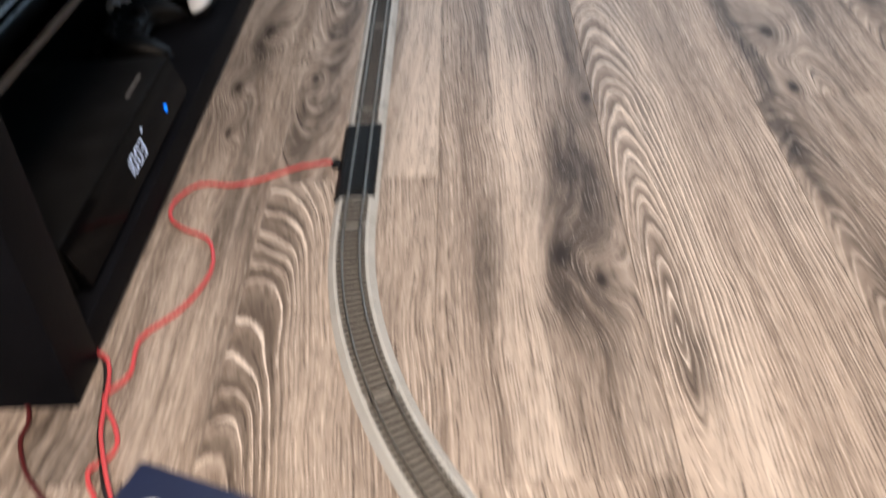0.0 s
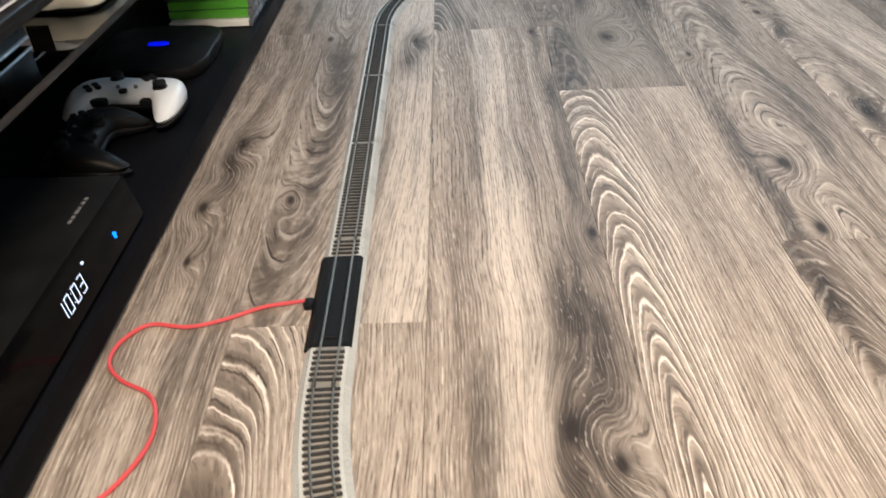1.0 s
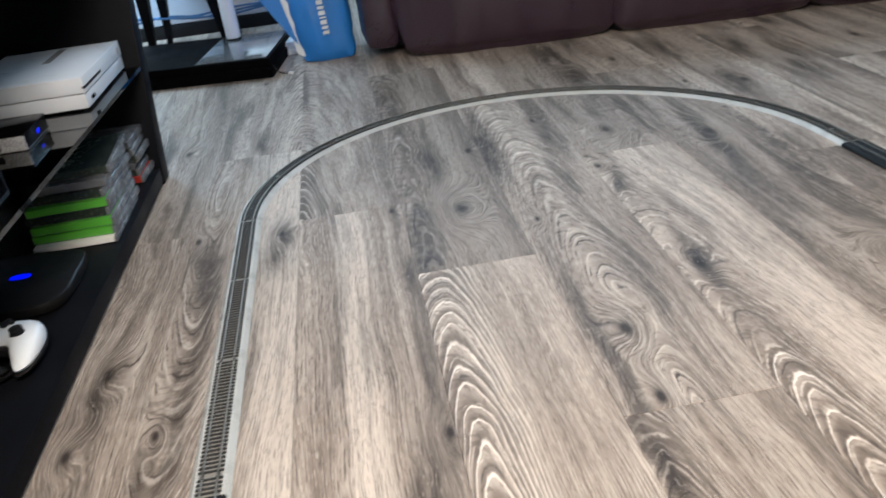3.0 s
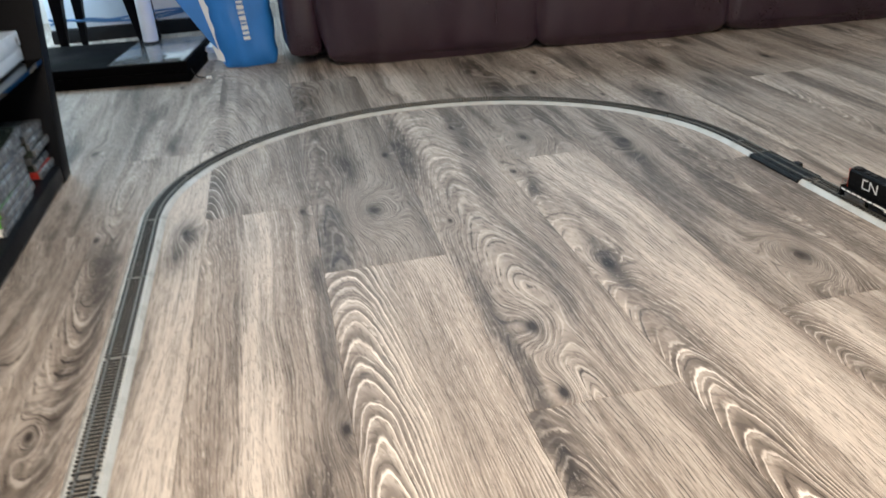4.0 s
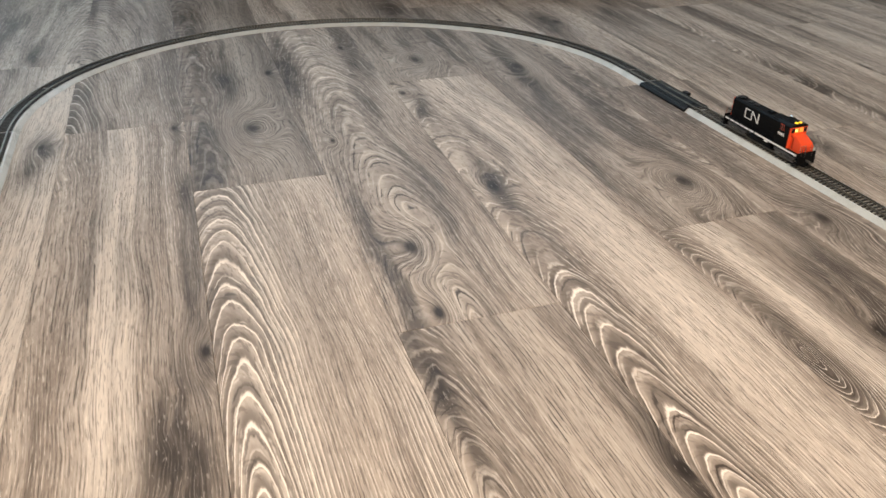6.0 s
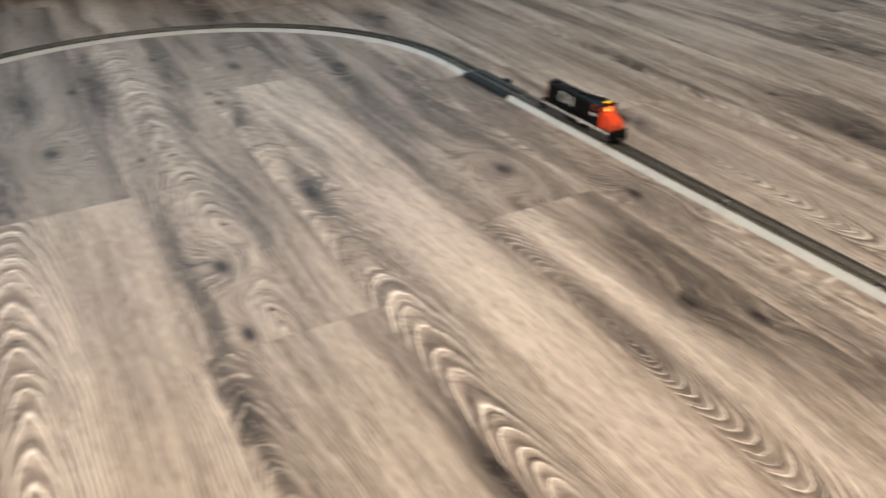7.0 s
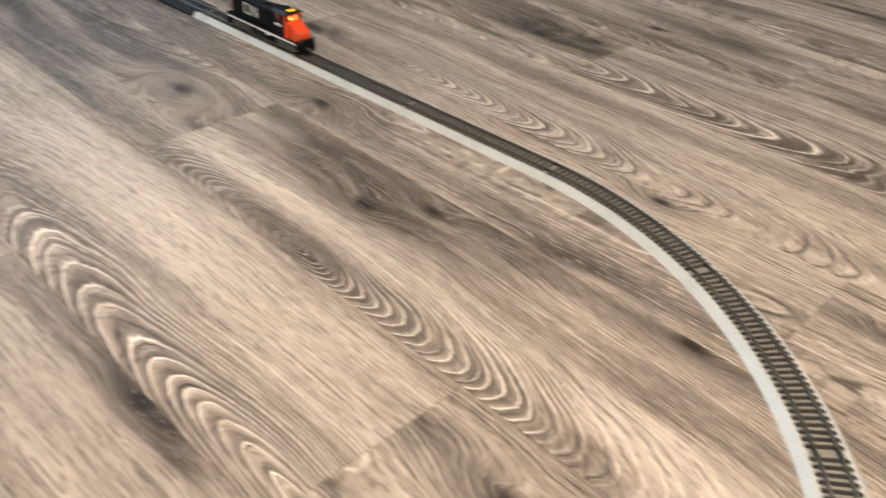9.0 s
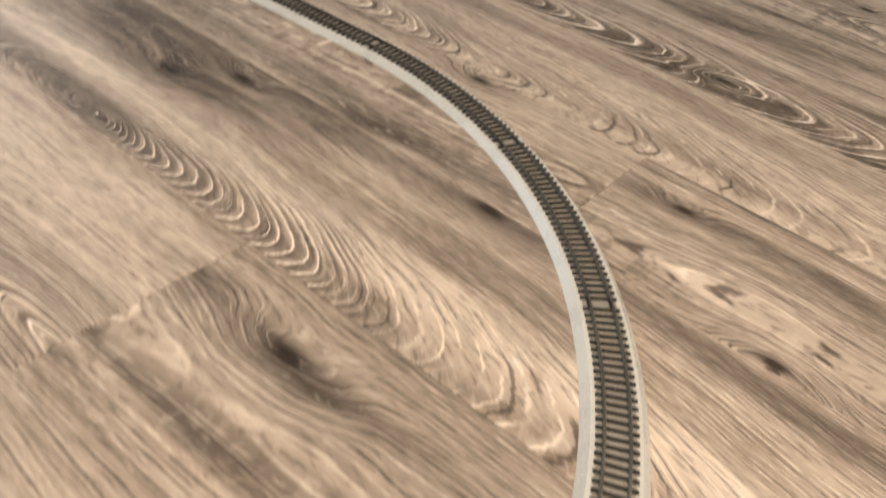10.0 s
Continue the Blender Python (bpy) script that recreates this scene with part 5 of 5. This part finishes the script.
    # the two inner panes emit amber themselves, standing in for cab light
    for y0, y1 in ((-0.0132, -0.0080), (-0.0068, -0.0010), (0.0010, 0.0068), (0.0080, 0.0132)):
        lit = abs(y0 + y1) < 0.010
        part("windscreen", box(0.0580, 0.0585, y0, y1, 0.0408, 0.0472), GLOW_GLASS if lit else CAB_GLASS, front, "windscreen pane glowing amber" if lit else "dark windscreen pane", smooth=False)
    nose = bmesh.new()
    side = [(0.0580, 0.0172), (0.0800, 0.0172), (0.0802, 0.0270), (0.0775, 0.0318), (0.0660, 0.0375), (0.0580, 0.0395)]
    flanks = [[nose.verts.new((x, s * (0.0118 if z < 0.03 else 0.0100), z)) for x, z in side] for s in (-1, 1)]
    for j in range(6):
        nose.faces.new((flanks[0][j], flanks[0][(j + 1) % 6], flanks[1][(j + 1) % 6], flanks[1][j]))
    nose.faces.new(flanks[0])
    nose.faces.new(flanks[1])
    bmesh.ops.bevel(nose, geom=list(nose.edges), offset=0.0008, segments=2, profile=0.6, affect="EDGES")
    snout = part("nose_hood", nose, LOCO_RED, root, "orange-red nose hood")
    part("nose_door", box(0.0800, 0.0806, -0.0030, 0.0030, 0.0185, 0.0275, 0.0002, 1), LOCO_RED, snout, smooth=False)
    part("grab_iron", rod((0.0640, -0.0122, 0.0200), (0.0640, -0.0122, 0.0345), 0.0004, 6, bm=rod((0.0640, -0.0122, 0.0345), (0.0590, -0.0122, 0.0375), 0.0004, 6)), LOCO_BLACK, snout)
    part("headlamp", rod((0.0575, -0.0052, 0.0440), (0.0590, -0.0052, 0.0440), 0.0017, 16), LAMP_WARM, front, "lit warm headlamp")
    for y in (-0.0034, 0.0034):
        board = part("number_board", box(0.0520, 0.0560, y - 0.0017, y + 0.0017, 0.0527, 0.0546, 0.0004, 1), LAMP_YELLOW, cab, "lit yellow number board", smooth=False)
    horn = rod((0.0330, 0.0030, 0.0562), (0.0390, 0.0030, 0.0562), 0.0006, 8, 0.0014)
    rod((0.0330, 0.0045, 0.0558), (0.0380, 0.0045, 0.0558), 0.0006, 8, 0.0012, bm=horn)
    rod((0.0340, 0.0037, 0.0528), (0.0340, 0.0037, 0.0564), 0.0006, 8, bm=horn)
    part("horn", horn, STEEL, cab)
    for x0, sgn in ((-0.0850, -1), (-0.0850, 1), (0.0854, -1), (0.0854, 1)):
        side_rail = rod((x0, sgn * 0.0125, 0.0150), (x0, sgn * 0.0125, 0.0285), 0.00028, 6)
        rod((x0, sgn * 0.0060, 0.0150), (x0, sgn * 0.0060, 0.0285), 0.00028, 6, bm=side_rail)
        rod((x0, sgn * 0.0125, 0.0283), (x0, sgn * 0.0060, 0.0283), 0.00028, 6, bm=side_rail)
        part("end_handrail", side_rail, TRUCK_GREY, root, "thin dark grey end handrail")
    for sgn in (-1, 1):
        y = sgn * 0.0152
        rail_bm = rod((-0.078, y, 0.0295), (0.028, y, 0.0295), 0.0003, 6)
        for k in range(8):
            x = -0.078 + k * 0.0151
            rod((x, y, 0.0170), (x, y, 0.0297), 0.0003, 6, bm=rail_bm)
        part("side_handrail", rail_bm, LOCO_BLACK, root)
    return root


lx, ly, lh = on_track(13, 0.165)
locomotive(Matrix.Translation((lx, ly, RAIL_Z + 0.0004)) @ Matrix.Rotation(lh, 4, "Z") @ Matrix.Scale(1.05, 4))


# ---------------------------------------------------------------- laying the planks
plank_bm = box(-PLANK_W / 2 + GROUT, PLANK_W / 2 - GROUT, -PLANK_L / 2 + GROUT, PLANK_L / 2 - GROUT, -0.008, 0.0, 0.0004, 1)
plank_mesh = mesh_of("plank", plank_bm, OAK)
dice = random.Random(11)
for row in range(-7, 23):
    start = JOINTS.get(row, (row * 0.437) % PLANK_L)
    for n in range(-4, 4):
        mid = SPIN @ Vector((SEAM + (row + 0.5) * PLANK_W, start + (n + 0.5) * PLANK_L, 0))
        if not (X0 - 0.1 < mid.x < X1 + 0.15 and Y0 - 0.6 < mid.y < Y1 + 0.6):
            continue
        known = looks.get((row, n), {"knots": []})
        place = Matrix.Translation(mid) @ SPIN
        corners = [place @ Vector((a * PLANK_W / 2, b * PLANK_L / 2, 0)) for a in (-1, 1) for b in (-1, 1)]
        plank = new("plank", plank_mesh)
        plank.parent = floor
        plank.matrix_basis = place
        if any(not (X0 - 0.1 < c.x < X1 + 0.1 and Y0 - 0.1 < c.y < Y1 + 0.1) for c in corners):
            cut = bmesh.new()
            cut.from_mesh(plank_mesh)
            for co, no in (((X0 - 0.08, 0, 0), (-1, 0, 0)), ((X1 + 0.08, 0, 0), (1, 0, 0)), ((0, Y0 - 0.08, 0), (0, -1, 0)), ((0, Y1 + 0.08, 0), (0, 1, 0))):
                back = place.inverted()
                bmesh.ops.bisect_plane(cut, geom=cut.verts[:] + cut.edges[:] + cut.faces[:], plane_co=back @ Vector(co), plane_no=back.to_3x3() @ Vector(no), clear_outer=True)
            plank.data = mesh_of("plank", cut, OAK)
        slope = dice.choice((-1, 1)) * dice.uniform(0.02, 0.11)
        plank["heart"] = known.get("heart", (dice.choice((-1, 1)) * dice.uniform(0.05, 0.15), dice.uniform(0.03, 0.09), slope))
        plank["tone"] = (known.get("pitch", dice.uniform(0.0045, 0.0070)), known.get("tint", dice.uniform(0.84, 1.08)), known.get("busy", dice.uniform(0.10, 0.36)))
        plank["reach"] = known.get("reach", 9.0)
        bands = list(known.get("stripe", ()))[:2]
        while len(bands) < 2:
            bands.append((dice.uniform(-0.08, 0.08), dice.uniform(0.012, 0.035), dice.uniform(-0.4, 0.4)))
        plank["stripe_a"], plank["stripe_b"] = bands
        haze = list(known.get("smoke", ()))[:4]
        while len(haze) < 4:
            far = len(haze) < 3 and dice.random() < 0.5 and "heart" not in known
            haze.append((dice.uniform(-0.08, 0.08), dice.uniform(-0.55, 0.55), dice.uniform(0.014, 0.030)) if far else (0.0, 9.0, 0.02))
        plank["smoke_a"], plank["smoke_b"], plank["smoke_c"], plank["smoke_d"] = haze
        spots = list(known["knots"])[:4]
        while len(spots) < 4:
            far = len(spots) == 0 and dice.random() < 0.75 and "heart" not in known
            spots.append((dice.uniform(-0.07, 0.07), dice.uniform(-0.5, 0.5), dice.uniform(0.010, 0.018)) if far else (0.0, 9.0, 0.01))
        plank["knot_a"], plank["knot_b"], plank["knot_c"], plank["knot_d"] = spots
